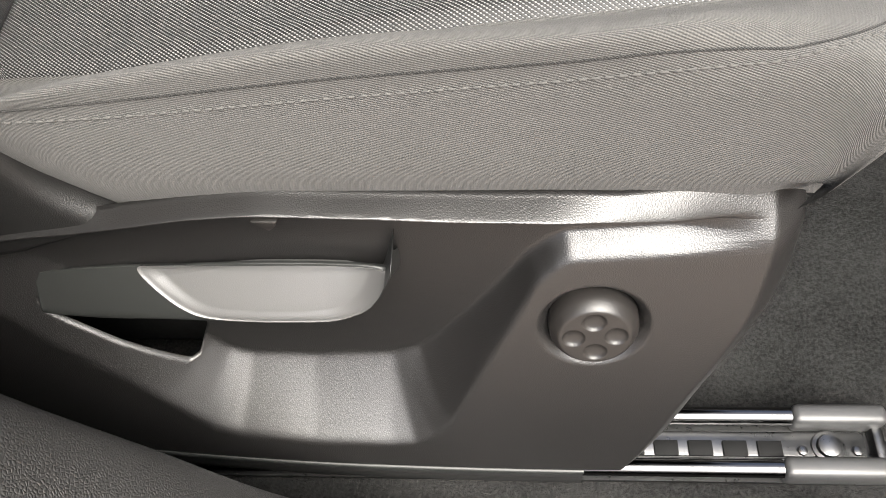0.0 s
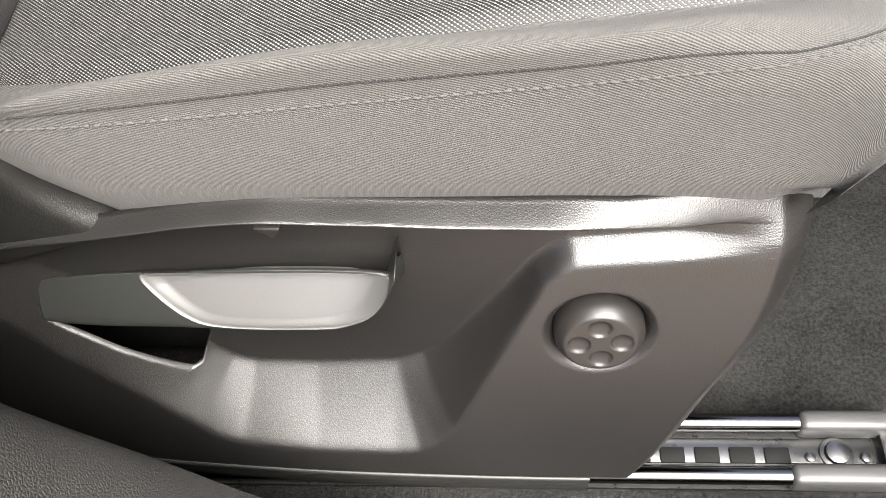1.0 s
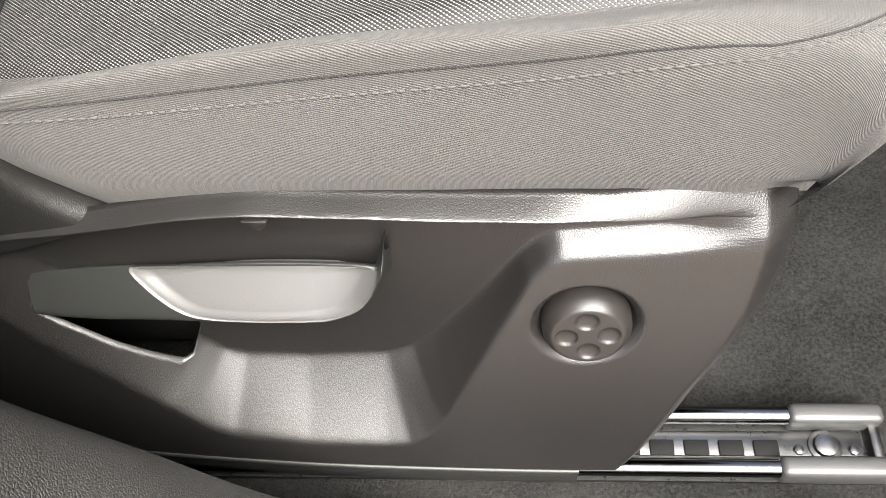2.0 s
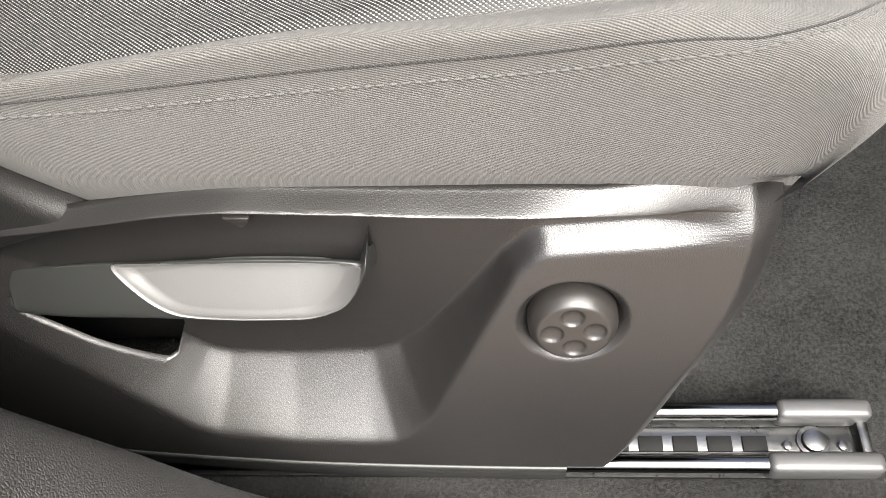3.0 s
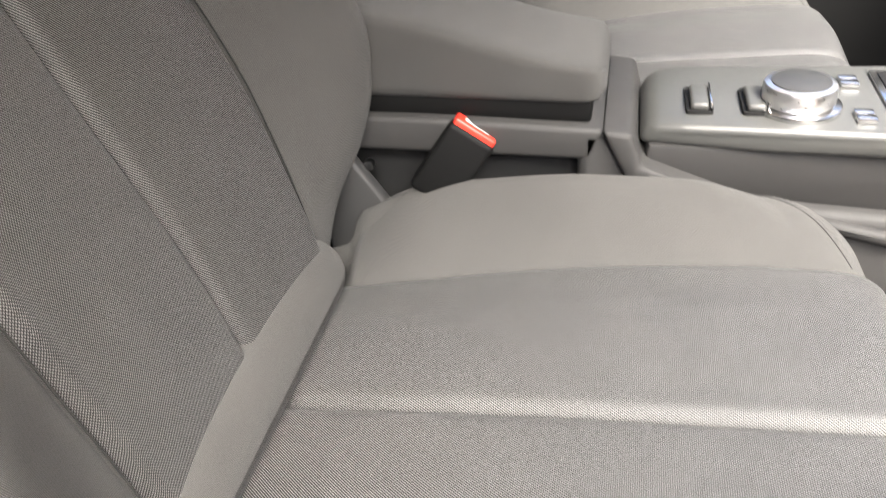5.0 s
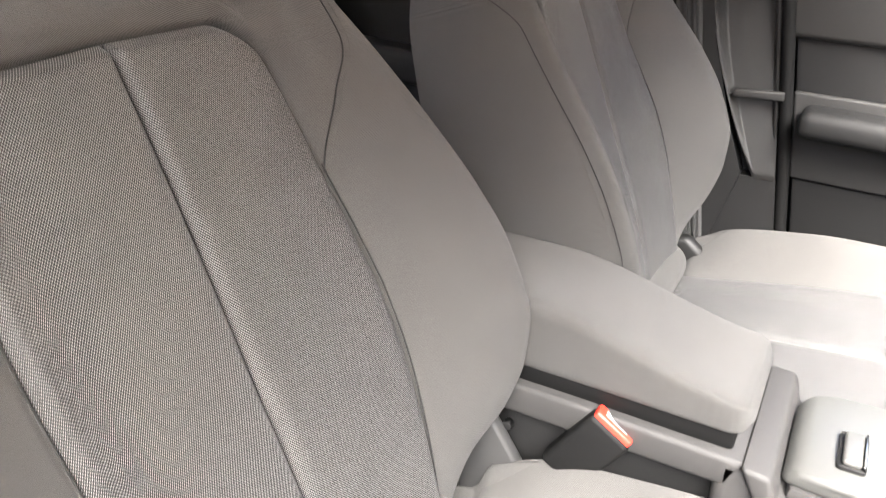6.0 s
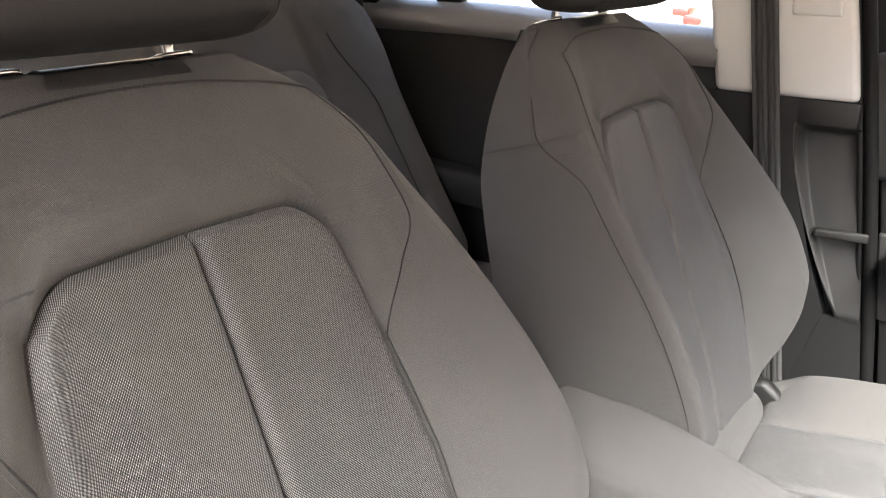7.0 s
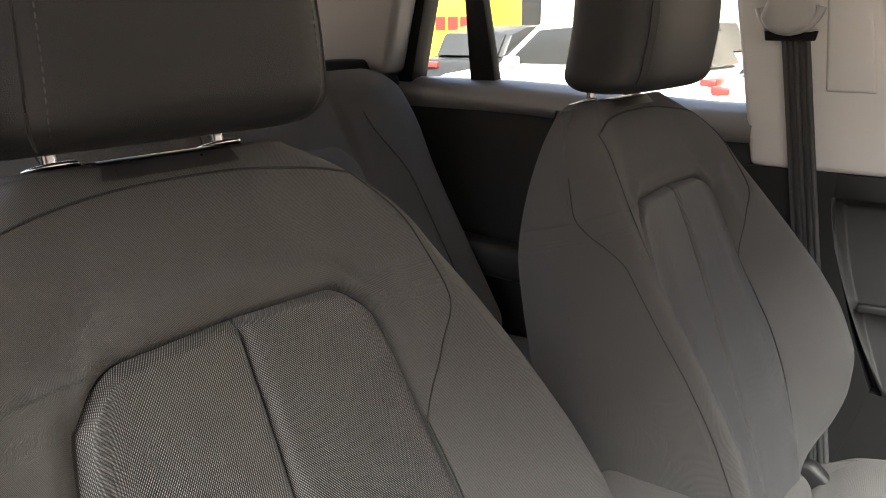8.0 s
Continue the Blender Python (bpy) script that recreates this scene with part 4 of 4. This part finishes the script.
# armrest lid
ax, ay = np.linspace(0, 1, 46), np.linspace(0, 2 * math.pi, 56, endpoint=False)
rows = []
for a in ax:
    x = -0.075 + a * 0.340
    end = min(a, 1 - a) * 0.340
    pull = math.sqrt(max(0.0, 1 - (1 - min(1, end / 0.022)) ** 2))
    top, low = 0.536 - 0.052 * smooth(np.array((x - 0.02) / 0.25)), 0.444
    hw, hh = 0.0735 - 0.022 * (1 - pull), (top - low) / 2 * (0.45 + 0.55 * pull)
    c, s = np.cos(ay), np.sin(ay)
    y = hw * np.sign(c) * np.abs(c) ** 0.28
    z = (top + low) / 2 + hh * np.sign(s) * np.abs(s) ** 0.30
    rows.append(np.stack([np.full_like(y, x), CY + 0.0 + y, z], -1))
rows = [rows[0].mean(0) + (rows[0] - rows[0].mean(0)) * 0.02] + rows + [rows[-1].mean(0) + (rows[-1] - rows[-1].mean(0)) * 0.02]
arm = empty("armrest", "cloth-covered folding armrest over the centre console", "armrest")
arm_body = sheet("lid", np.stack(rows), M_TOP, arm, "padded grey-brown cloth lid", wrap=True)
# carrier drawn wide and black so that it fills the gap with painted shade
part("hinge_block", box(-0.07, 0.252, 0.286, 0.420, 0.425, 0.450, 0.004), M_BLACK, arm, "black carrier under the lid")

# belt buckle by the console
buckle = empty("belt_buckle", "black belt buckle with a red release button", "seat belt buckle")
lean = Matrix.Translation((0.115, 0.268, 0.385)) @ Euler((radians(-8), radians(34), 0)).to_matrix().to_4x4()
part("housing", box(-0.026, 0.026, -0.013, 0.013, -0.045, 0.040, 0.006, 3, lean), M_BLACK, buckle, "black plastic housing")
button = part("release_button", box(-0.0235, 0.0235, -0.0100, 0.0100, 0.036, 0.046, 0.003, 3, lean), M_RED, buckle, "red release button")
part("imprint", box(-0.014, 0.014, -0.0042, 0.0042, 0.0458, 0.0466, 0.0003, 1, lean), M_PALE, button, "worn pale imprint bar")
part("stalk", box(-0.012, 0.012, -0.004, 0.004, -0.22, -0.07, 0.002, 1, lean), M_BLACK, buckle, "black buckle stalk")

# pale hinge shrouds at the foot of the backrests
for seat in (near_seat, far_seat):
    for y0 in ((0.248,) if seat is near_seat else (-0.278,)):
        dz = 0 if seat is near_seat else -0.052
        shroud = [(-0.030, 0.25), (0.035, 0.25), (0.045, 0.335), (0.006, 0.395), (-0.004, 0.398), (-0.030, 0.345)]
        part("recliner_shroud", prism([(x, z + dz) for x, z in shroud], y0 + 0.006, y0 + 0.024, "y", 0.006, 3), M_COVER, seat, "light grey recliner shroud")
        part("recliner_bolt", rod((0.022, y0 + (0.020 if y0 > 0 else 0.004), 0.375), (0.022, y0 + (0.030 if y0 > 0 else 0.012), 0.375), 0.0055, 14, bevel=0.001), M_STEEL, seat)

# ---- far side: door post, belt, doors ----
post = empty("far_door_post", "door post with dark lower trim and pale upper trim", "pillar", kind="structure")
part("lower_trim", prism([(-0.24, 0.02), (0.225, 0.02), (0.180, 0.30), (0.138, 0.55), (0.093, 0.79), (-0.155, 0.79)], 1.188, 1.215, "y", 0.008, 2), M_DARK, post, "black grained lower trim")
# dished pocket in the lower trim, split by a ledge
pz, px = np.meshgrid(np.linspace(0.395, 0.748, 60), np.linspace(0, 1, 40), indexing="ij")
left = -0.004 + 0.125 * np.clip((0.745 - pz) / 0.345, 0, 1) ** 1.5
right = 0.232 - 0.17 * pz
above = 1.166 + 0.022 * (pz - 0.56) / 0.185
below = 1.178 - 0.030 * (0.548 - pz) / 0.15
deep = np.where(pz > 0.553, above, below)
rim = smooth(np.minimum(px / 0.16, 1)) * smooth(np.minimum((0.748 - pz) / 0.018, 1)) * smooth(np.minimum((pz - 0.395) / 0.02, 1))
face = 1.1525 - 0.0015 * np.sin(math.pi * np.clip(rim, 0, 1))
sheet("pocket", np.stack([left + px * (right - left), face + (deep - 1.1525) * rim, pz], -1), M_GREYP, post, "grey dished pocket")
part("lower_skin_rear", prism([(-0.24, 0.02), (0.00, 0.02), (0.10, 0.40), (0.06, 0.50), (0.01, 0.66), (-0.002, 0.79), (-0.155, 0.79)], 1.1535, 1.19, "y"), M_DARK, post, "black grained lower trim")
part("lower_skin_top", box(-0.004, 0.098, 1.1535, 1.19, 0.745, 0.79, 0.003), M_DARK, post)
part("lower_skin_foot", prism([(0.00, 0.02), (0.225, 0.02), (0.165, 0.395), (0.10, 0.397)], 1.1535, 1.19, "y"), M_DARK, post)
part("pocket_ledge", prism([(0.058, 0.545), (0.150, 0.548), (0.150, 0.566), (0.062, 0.560)], 1.1500, 1.160, "y", 0.004, 3), M_GREYP, post, "grey ledge across the pocket")
upper = prism([(-0.150, 0.79), (0.095, 0.79), (0.075, 0.90), (-0.007, 1.28), (-0.24, 1.28)], 1.150, 1.200, "y", 0.012, 3)
part("upper_trim", upper, M_PALE, post, "pale beige upper trim")
part("upper_fold", prism([(-0.035, 0.93), (0.045, 0.93), (0.03, 1.02), (-0.01, 1.19), (-0.06, 1.19)], 1.1455, 1.156, "y", 0.005, 3), M_PALE, post, "raised fold of the pale trim")
loop = part("belt_guide", prism([(-0.150, 1.055), (-0.135, 1.033), (-0.10, 1.024), (-0.066, 1.036), (-0.055, 1.06), (-0.07, 1.10), (-0.13, 1.10)], 1.105, 1.155, "y", 0.010, 3), M_GUIDE, post, "grey belt guide")
# the guide's shadow, modelled as a black piece below it
part("guide_shadow", prism([(-0.140, 1.015), (-0.062, 1.015), (-0.058, 1.032), (-0.10, 1.022), (-0.143, 1.032)], 1.128, 1.154, "y", 0.002), M_BLACK, post, "dark slot under the guide")
arc = np.linspace(math.radians(190), math.radians(352), 30)
tube("guide_rim", np.stack([-0.101 + 0.050 * np.cos(arc), 1.118 + 0 * arc, 1.078 + 0.046 * np.sin(arc)], -1), 0.0085, M_GUIDE, loop, sides=12, up=(0, 1, 0))
belt = empty("seat_belt", "dark grey seat belt webbing hanging down the door post", "seat belt")
for k in range(5):
    off = -0.014 + k * 0.0094
    zz = np.linspace(0.10, 1.03, 40)
    xs = -0.098 + (1.03 - zz) * 0.158 + off
    yb = np.full_like(zz, 1.136 if k % 2 else 1.1385)
    W = np.stack([np.stack([xs - 0.0047, yb, zz], -1), np.stack([xs + 0.0047, yb, zz], -1)], 1)
    W = np.concatenate([W, W[:, ::-1] + np.array((0, 0.0025, 0))], 1)
    sheet("stripe", W, M_BELT2 if k % 2 == 0 else M_BELT, belt, wrap=True)
seal_z = np.linspace(0.05, 1.27, 50)
seal = np.stack([0.243 - 0.17 * seal_z + 0.015 * np.sin(seal_z * 2.5), 0 * seal_z + 1.165, seal_z], -1)
tube("door_seal", seal, 0.012, M_RUBBER, None, "black rubber door seal", sides=12, category="door seal", kind="structure")
tube("door_edge", seal + np.array((-0.016, 0.004, 0)), 0.006, M_DARK, None, "grey trim edge beside the door seal", sides=10, category="trim", kind="structure")

wall("door_jamb", prism([(-0.10, 0.02), (0.36, 0.02), (0.22, 0.86), (-0.10, 0.86)], 1.242, 1.26, "y"), M_BLACK, "black body panel behind the door gap")
door = empty("door_1", "dark front door trim with a grab handle", "car door", kind="structure")
part("panel", prism([(0.245, 0.04), (1.05, 0.04), (1.05, 0.80), (0.115, 0.83), (0.17, 0.52)], 1.185, 1.24, "y", 0.008), M_DARK, door, "black door trim panel")
part("upper_panel", prism([(0.118, 0.66), (1.05, 0.64), (1.05, 0.84), (0.10, 0.875)], 1.168, 1.20, "y", 0.012, 3), M_GREYP, door, "grey upper door trim")
part("mid_panel", prism([(0.185, 0.40), (1.0, 0.38), (1.0, 0.55), (0.16, 0.565)], 1.176, 1.19, "y", 0.006, 3), M_GREYP, door, "grey middle door trim")
part("grab_handle", prism([(0.18, 0.50), (0.9, 0.47), (0.9, 0.53), (0.185, 0.55)], 1.10, 1.18, "y", 0.018, 3), M_DARK, door, "black armrest and grab handle")
part("window_frame", prism([(0.085, 0.86), (0.12, 0.87), (0.033, 1.28), (0.004, 1.28)], 1.185, 1.215, "y", 0.004), M_BLACK, door, "black window frame")

rear = empty("door_2", "dark rear door trim under a lit window sill", "car door", kind="structure")
part("panel", prism([(-1.12, 0.05), (-0.20, 0.05), (-0.14, 0.79), (-0.165, 0.872), (-1.02, 0.878)], 1.165, 1.235, "y", 0.008), M_DARK, rear, "black lower door trim")
sx = np.linspace(-1.02, -0.15, 40)
sp = [(1.150, 0.866), (1.146, 0.878), (1.149, 0.895), (1.160, 0.916), (1.178, 0.930), (1.205, 0.934), (1.235, 0.930)]
sheet("window_sill", np.stack([np.stack([sx, 0 * sx + y, z - 0.025 * smooth((sx + 0.75) / 0.6)], -1) for y, z in sp], 0), M_SILL, rear, "grey soft window sill")
part("armrest", prism([(-0.90, 0.50), (-0.30, 0.48), (-0.30, 0.55), (-0.88, 0.58), (-0.95, 0.56)], 1.09, 1.17, "y", 0.018, 3), M_DARK, rear, "black rear armrest")
part("divider", prism([(-0.735, 0.92), (-0.805, 0.92), (-0.84, 1.28), (-0.805, 1.28)], 1.185, 1.215, "y", 0.004), M_BLACK, rear, "black window divider")
part("rear_frame", prism([(-0.965, 0.92), (-1.02, 0.92), (-0.943, 1.28), (-0.886, 1.28)], 1.165, 1.225, "y", 0.006), M_BLACK, rear, "black rear window frame")
pane = part("pane", box(-0.98, -0.17, 1.200, 1.204, 0.91, 1.28), M_GLASS, rear, "clear side glass")
pane.visible_shadow = False
quarter = empty("quarter_trim", "grey trim of the rear roof post", "trim", kind="structure")
part("panel", prism([(-0.985, 0.94), (-1.66, 0.90), (-1.60, 1.28), (-0.90, 1.28)], 1.09, 1.17, "y", 0.02, 3), M_QUARTER, quarter, "grey rear post trim")
part("parcel_side", box(-1.60, -0.99, 1.03, 1.16, 0.86, 0.945, 0.02, 3), M_BLACK, quarter, "black shelf support")

# ---- rear bench ----
bench = empty("rear_bench", "dark grey cloth rear bench with a shaped backrest", "car seat")
RB_O, RB_A, RB_N = np.array((-0.640, 0, 0.335)), np.array((-0.514, 0, 0.857)), np.array((0.857, 0, 0.514))
yy, ss = np.linspace(-0.42, 1.135, 150), np.linspace(-0.08, 0.775, 70)
S, Y = np.meshgrid(ss, yy, indexing="ij")
away = np.abs(np.abs(Y - CY) - 0.36)
D = 0.05 * smooth((away - 0.17) / 0.14) * smooth((0.755 - S) / 0.12) * smooth((S + 0.02) / 0.1) - 0.07 * smooth((S - 0.675) / 0.11) ** 2 + 0.012 * np.exp(-(((S - 0.57) / 0.09) ** 2)) * (away > 0.19)
D -= 0.10 * smooth((np.abs(Y - CY) - 0.70) / 0.08) ** 2
bench_back = sheet("backrest", RB_O + S[..., None] * RB_A + D[..., None] * RB_N + Y[..., None] * np.array((0, 1.0, 0)), M_REAR, bench, "grey cloth rear backrest")
part("backrest_core", prism([(-0.70, 0.20), (-0.66, 0.28), (-1.045, 0.975), (-1.12, 0.975), (-1.14, 0.20)], -0.40, 1.12, "y", 0.01), M_BLACK, bench, "black rear of the backrest")
for c in (CY - 0.36, CY + 0.36):
    r, q = np.linspace(0, 1, 40), np.linspace(-1, 1, 44)
    head = 0.545 - 0.05 * np.clip((np.abs(q) - 0.66) / 0.34, 0, 1) ** 2.4
    SS = r[:, None] * head[None, :]
    YY = c + q[None, :] * (0.175 + 0 * SS)
    P = RB_O + SS[..., None] * RB_A + 0.010 * RB_N + YY[..., None] * np.array((0, 1.0, 0))
    sheet("insert_panel", raised(P, RB_N, 0.008, "both", 0, 0.06), M_CLOTH, bench_back, "lighter grey insert panel")
    for k in (-1, 1):
        fs = np.linspace(0.02, 0.60, 40)
        tube("seam", RB_O + fs[:, None] * RB_A + 0.047 * RB_N + np.stack([0 * fs, c + k * (0.275 - 0.06 * smooth((fs - 0.42) / 0.18)), 0 * fs], -1), 0.0016, M_SEAM, bench_back, sides=6)
cx = np.linspace(-0.70, -0.18, 40)
X, Y = np.meshgrid(cx, np.linspace(-0.40, 1.12, 90), indexing="ij")
away = np.abs(np.abs(Y - CY) - 0.36)
Z = 0.325 + 0.03 * smooth((away - 0.17) / 0.12) + 0.05 * (X + 0.65) - 0.16 * smooth((X + 0.26) / 0.09) ** 2
sheet("seat_cushion", np.stack([X, Y, Z], -1), M_MESH, bench, "woven grey rear cushion")
part("cushion_base", prism([(-0.72, 0.02), (-0.24, 0.02), (-0.20, 0.20), (-0.24, 0.27), (-0.72, 0.27)], -0.39, 1.11, "y", 0.01), M_BLACK, bench, "dark bench base")

# ---- street outside ----
# paving tone raised and warmed to throw fill light up onto the seat's side
M_ROAD = paint("paving", (0.32, 0.26, 0.22), 0.8, 0.3)
ground = sheet("ground", np.stack(np.meshgrid(np.linspace(-400, 400, 9), np.linspace(-400, 400, 9), indexing="ij") + [np.full((9, 9), -0.42)], -1), M_ROAD, None, "grey asphalt street", "ground", "structure")
M_WHITE, M_SILVER, M_YELLOW, M_REDP = paint("white_paint", (0.5, 0.5, 0.48)), paint("silver_paint", (0.22, 0.22, 0.22)), paint("yellow_paint", (0.62, 0.40, 0.02)), paint("red_lamp", (0.30, 0.015, 0.012))
M_TINT = plastic("dark_window", 0.02, rough=0.2, spec=0.12)
M_TYRE = plastic("tyre", 0.02, rough=0.8)
M_STONE = paint("pale_stone", (0.40, 0.35, 0.27), 0.8)


def parked_car(name, label, x, y, turn, body, tall=0.0):
    root = empty(name, label, "car", "cars in the street")
    L, h = 4.3, 1.5 + tall
    low = [(-2.1, 0.28), (-1.95, 0.22), (1.95, 0.22), (2.12, 0.35), (2.10, 0.62), (1.95, 0.78), (1.05, 0.94), (-1.85, 0.96), (-2.08, 0.88), (-2.15, 0.55)]
    roof = [(1.05, 0.93), (0.35, 0.93 + (h - 0.93) * 0.93), (0.0, h), (-1.1, h - 0.02), (-1.65, h - 0.16), (-1.92, 0.95)]
    part("body", prism(low, -0.86, 0.86, "y", 0.06, 3), body, root)
    cab = prism(roof, -0.74, 0.74, "y", 0.05, 2)
    part("cabin", cab, body, root)
    for s in (-1, 1):
        part("front_glass", prism([(0.85, 0.97), (0.33, h - 0.14), (-0.20, h - 0.10), (-0.20, 0.97)], s * 0.745 - 0.012, s * 0.745 + 0.012, "y", 0.004), M_TINT, root)
        part("rear_glass", prism([(-0.28, 0.97), (-0.28, h - 0.10), (-1.10, h - 0.12), (-1.55, 0.99)], s * 0.745 - 0.012, s * 0.745 + 0.012, "y", 0.004), M_TINT, root)
        part("mirror", box(0.62, 0.80, s * 0.86 - 0.1, s * 0.86 + 0.1, 0.93, 1.07, 0.03, 2), body, root)
        part("tail_lamp", box(-2.16, -1.95, s * 0.70 - 0.17, s * 0.70 + 0.17, 0.76, 0.86, 0.03, 2), M_REDP, root)
        for wx in (-1.32, 1.32):
            tyre = part("wheel", rod((wx, s * 0.70, 0.32), (wx, s * 0.88, 0.32), 0.32, 28, bevel=0.03), M_TYRE, root)
            part("rim", rod((wx, s * 0.80, 0.32), (wx, s * 0.89, 0.32), 0.21, 20, bevel=0.02), M_STEEL, tyre)
    part("windscreen", prism([(1.04, 0.95), (0.36, h - 0.10), (0.40, h - 0.07), (1.10, 0.97)], -0.66, 0.66, "y"), M_TINT, root)
    part("rear_screen", prism([(-1.66, h - 0.18), (-1.92, 0.98), (-1.96, 0.98), (-1.70, h - 0.16)], -0.62, 0.62, "y"), M_TINT, root)
    root.matrix_basis = pose(x, y, -0.42, 0, 0, turn)
    return root


parked_car("parked_car", "white car parked across the street", -5.0, 10.1, 180, M_WHITE, tall=0.06)
parked_car("parked_car", "silver car parked across the street, red tail lamp", -0.35, 8.9, 0, M_SILVER)
parked_car("parked_car", "dark car with red tail lamps, parked in front of the van", -8.0, 13.4, 90, M_TINT)
parked_car("parked_car", "silver car parked behind a white car", -7.0, 17.2, 180, M_SILVER, tall=0.2)
van = empty("delivery_van", "yellow delivery van standing in the street", "van")
part("body", box(-15.4, -10.35, 15.2, 17.2, -0.1, 2.5, 0.12, 3), M_YELLOW, van, "yellow box body")
part("side_window", box(-12.6, -11.6, 15.16, 15.2, 1.45, 2.1, 0.02), M_TINT, van)
for k in range(3):
    part("sign_bar", box(-11.55 + 0.36 * k, -11.27 + 0.36 * k, 15.17, 15.205, 0.98, 1.28), M_REDP, van, "red bar on the side")
for wx in (-14.4, -11.3):
    part("wheel", rod((wx, 15.1, -0.08), (wx, 15.4, -0.08), 0.34, 24, bevel=0.03), M_TYRE, van)
house = empty("street_building", "pale stone street building with tall windows", "building")
part("wall", box(-34, 14, 21.0, 24, -0.42, 8.4), M_STONE, house, "pale stone front")
M_PANEL = paint("brown_panel", (0.34, 0.22, 0.12), 0.5)
for k in range(19):
    x = -33 + k * 2.4
    part("pier", box(x - 0.28, x + 0.28, 20.7, 21.02, -0.42, 8.0, 0.03), M_STONE, house)
    part("window", box(x + 0.65, x + 1.75, 20.93, 21.02, 0.4, 3.0), M_PANEL if k % 3 == 1 else M_TINT, house)
    part("window", box(x + 0.65, x + 1.75, 20.93, 21.02, 4.3, 6.6), M_TINT, house)
# two unseen walls, added to hold back low sky light from door and windscreen
wall("wall_street_near", box(-40, 8.0, -9.4, -9, -0.42, 3.6), M_STONE, "plain pale street wall beside the open door", "wall")
wall("wall_street_end", box(8.0, 8.4, -9, 15, -0.42, 7.4), M_STONE, "plain pale street wall ahead of the car", "wall")

for pillow in [ob for ob in far_seat.children if ob.name.startswith("headrest")]:
    pillow.matrix_basis = pose(0.014, 0, 0) @ pose(-0.256, 0, 0.95) @ pose(0, 0, 0, 0, 11, 0) @ pose(0.256, 0, -0.95)
for root in (post, belt, door):
    root.location = (0.013, 0, -0.006)
for root in (rear, quarter, bench):
    root.location = (0.010, 0, -0.016)
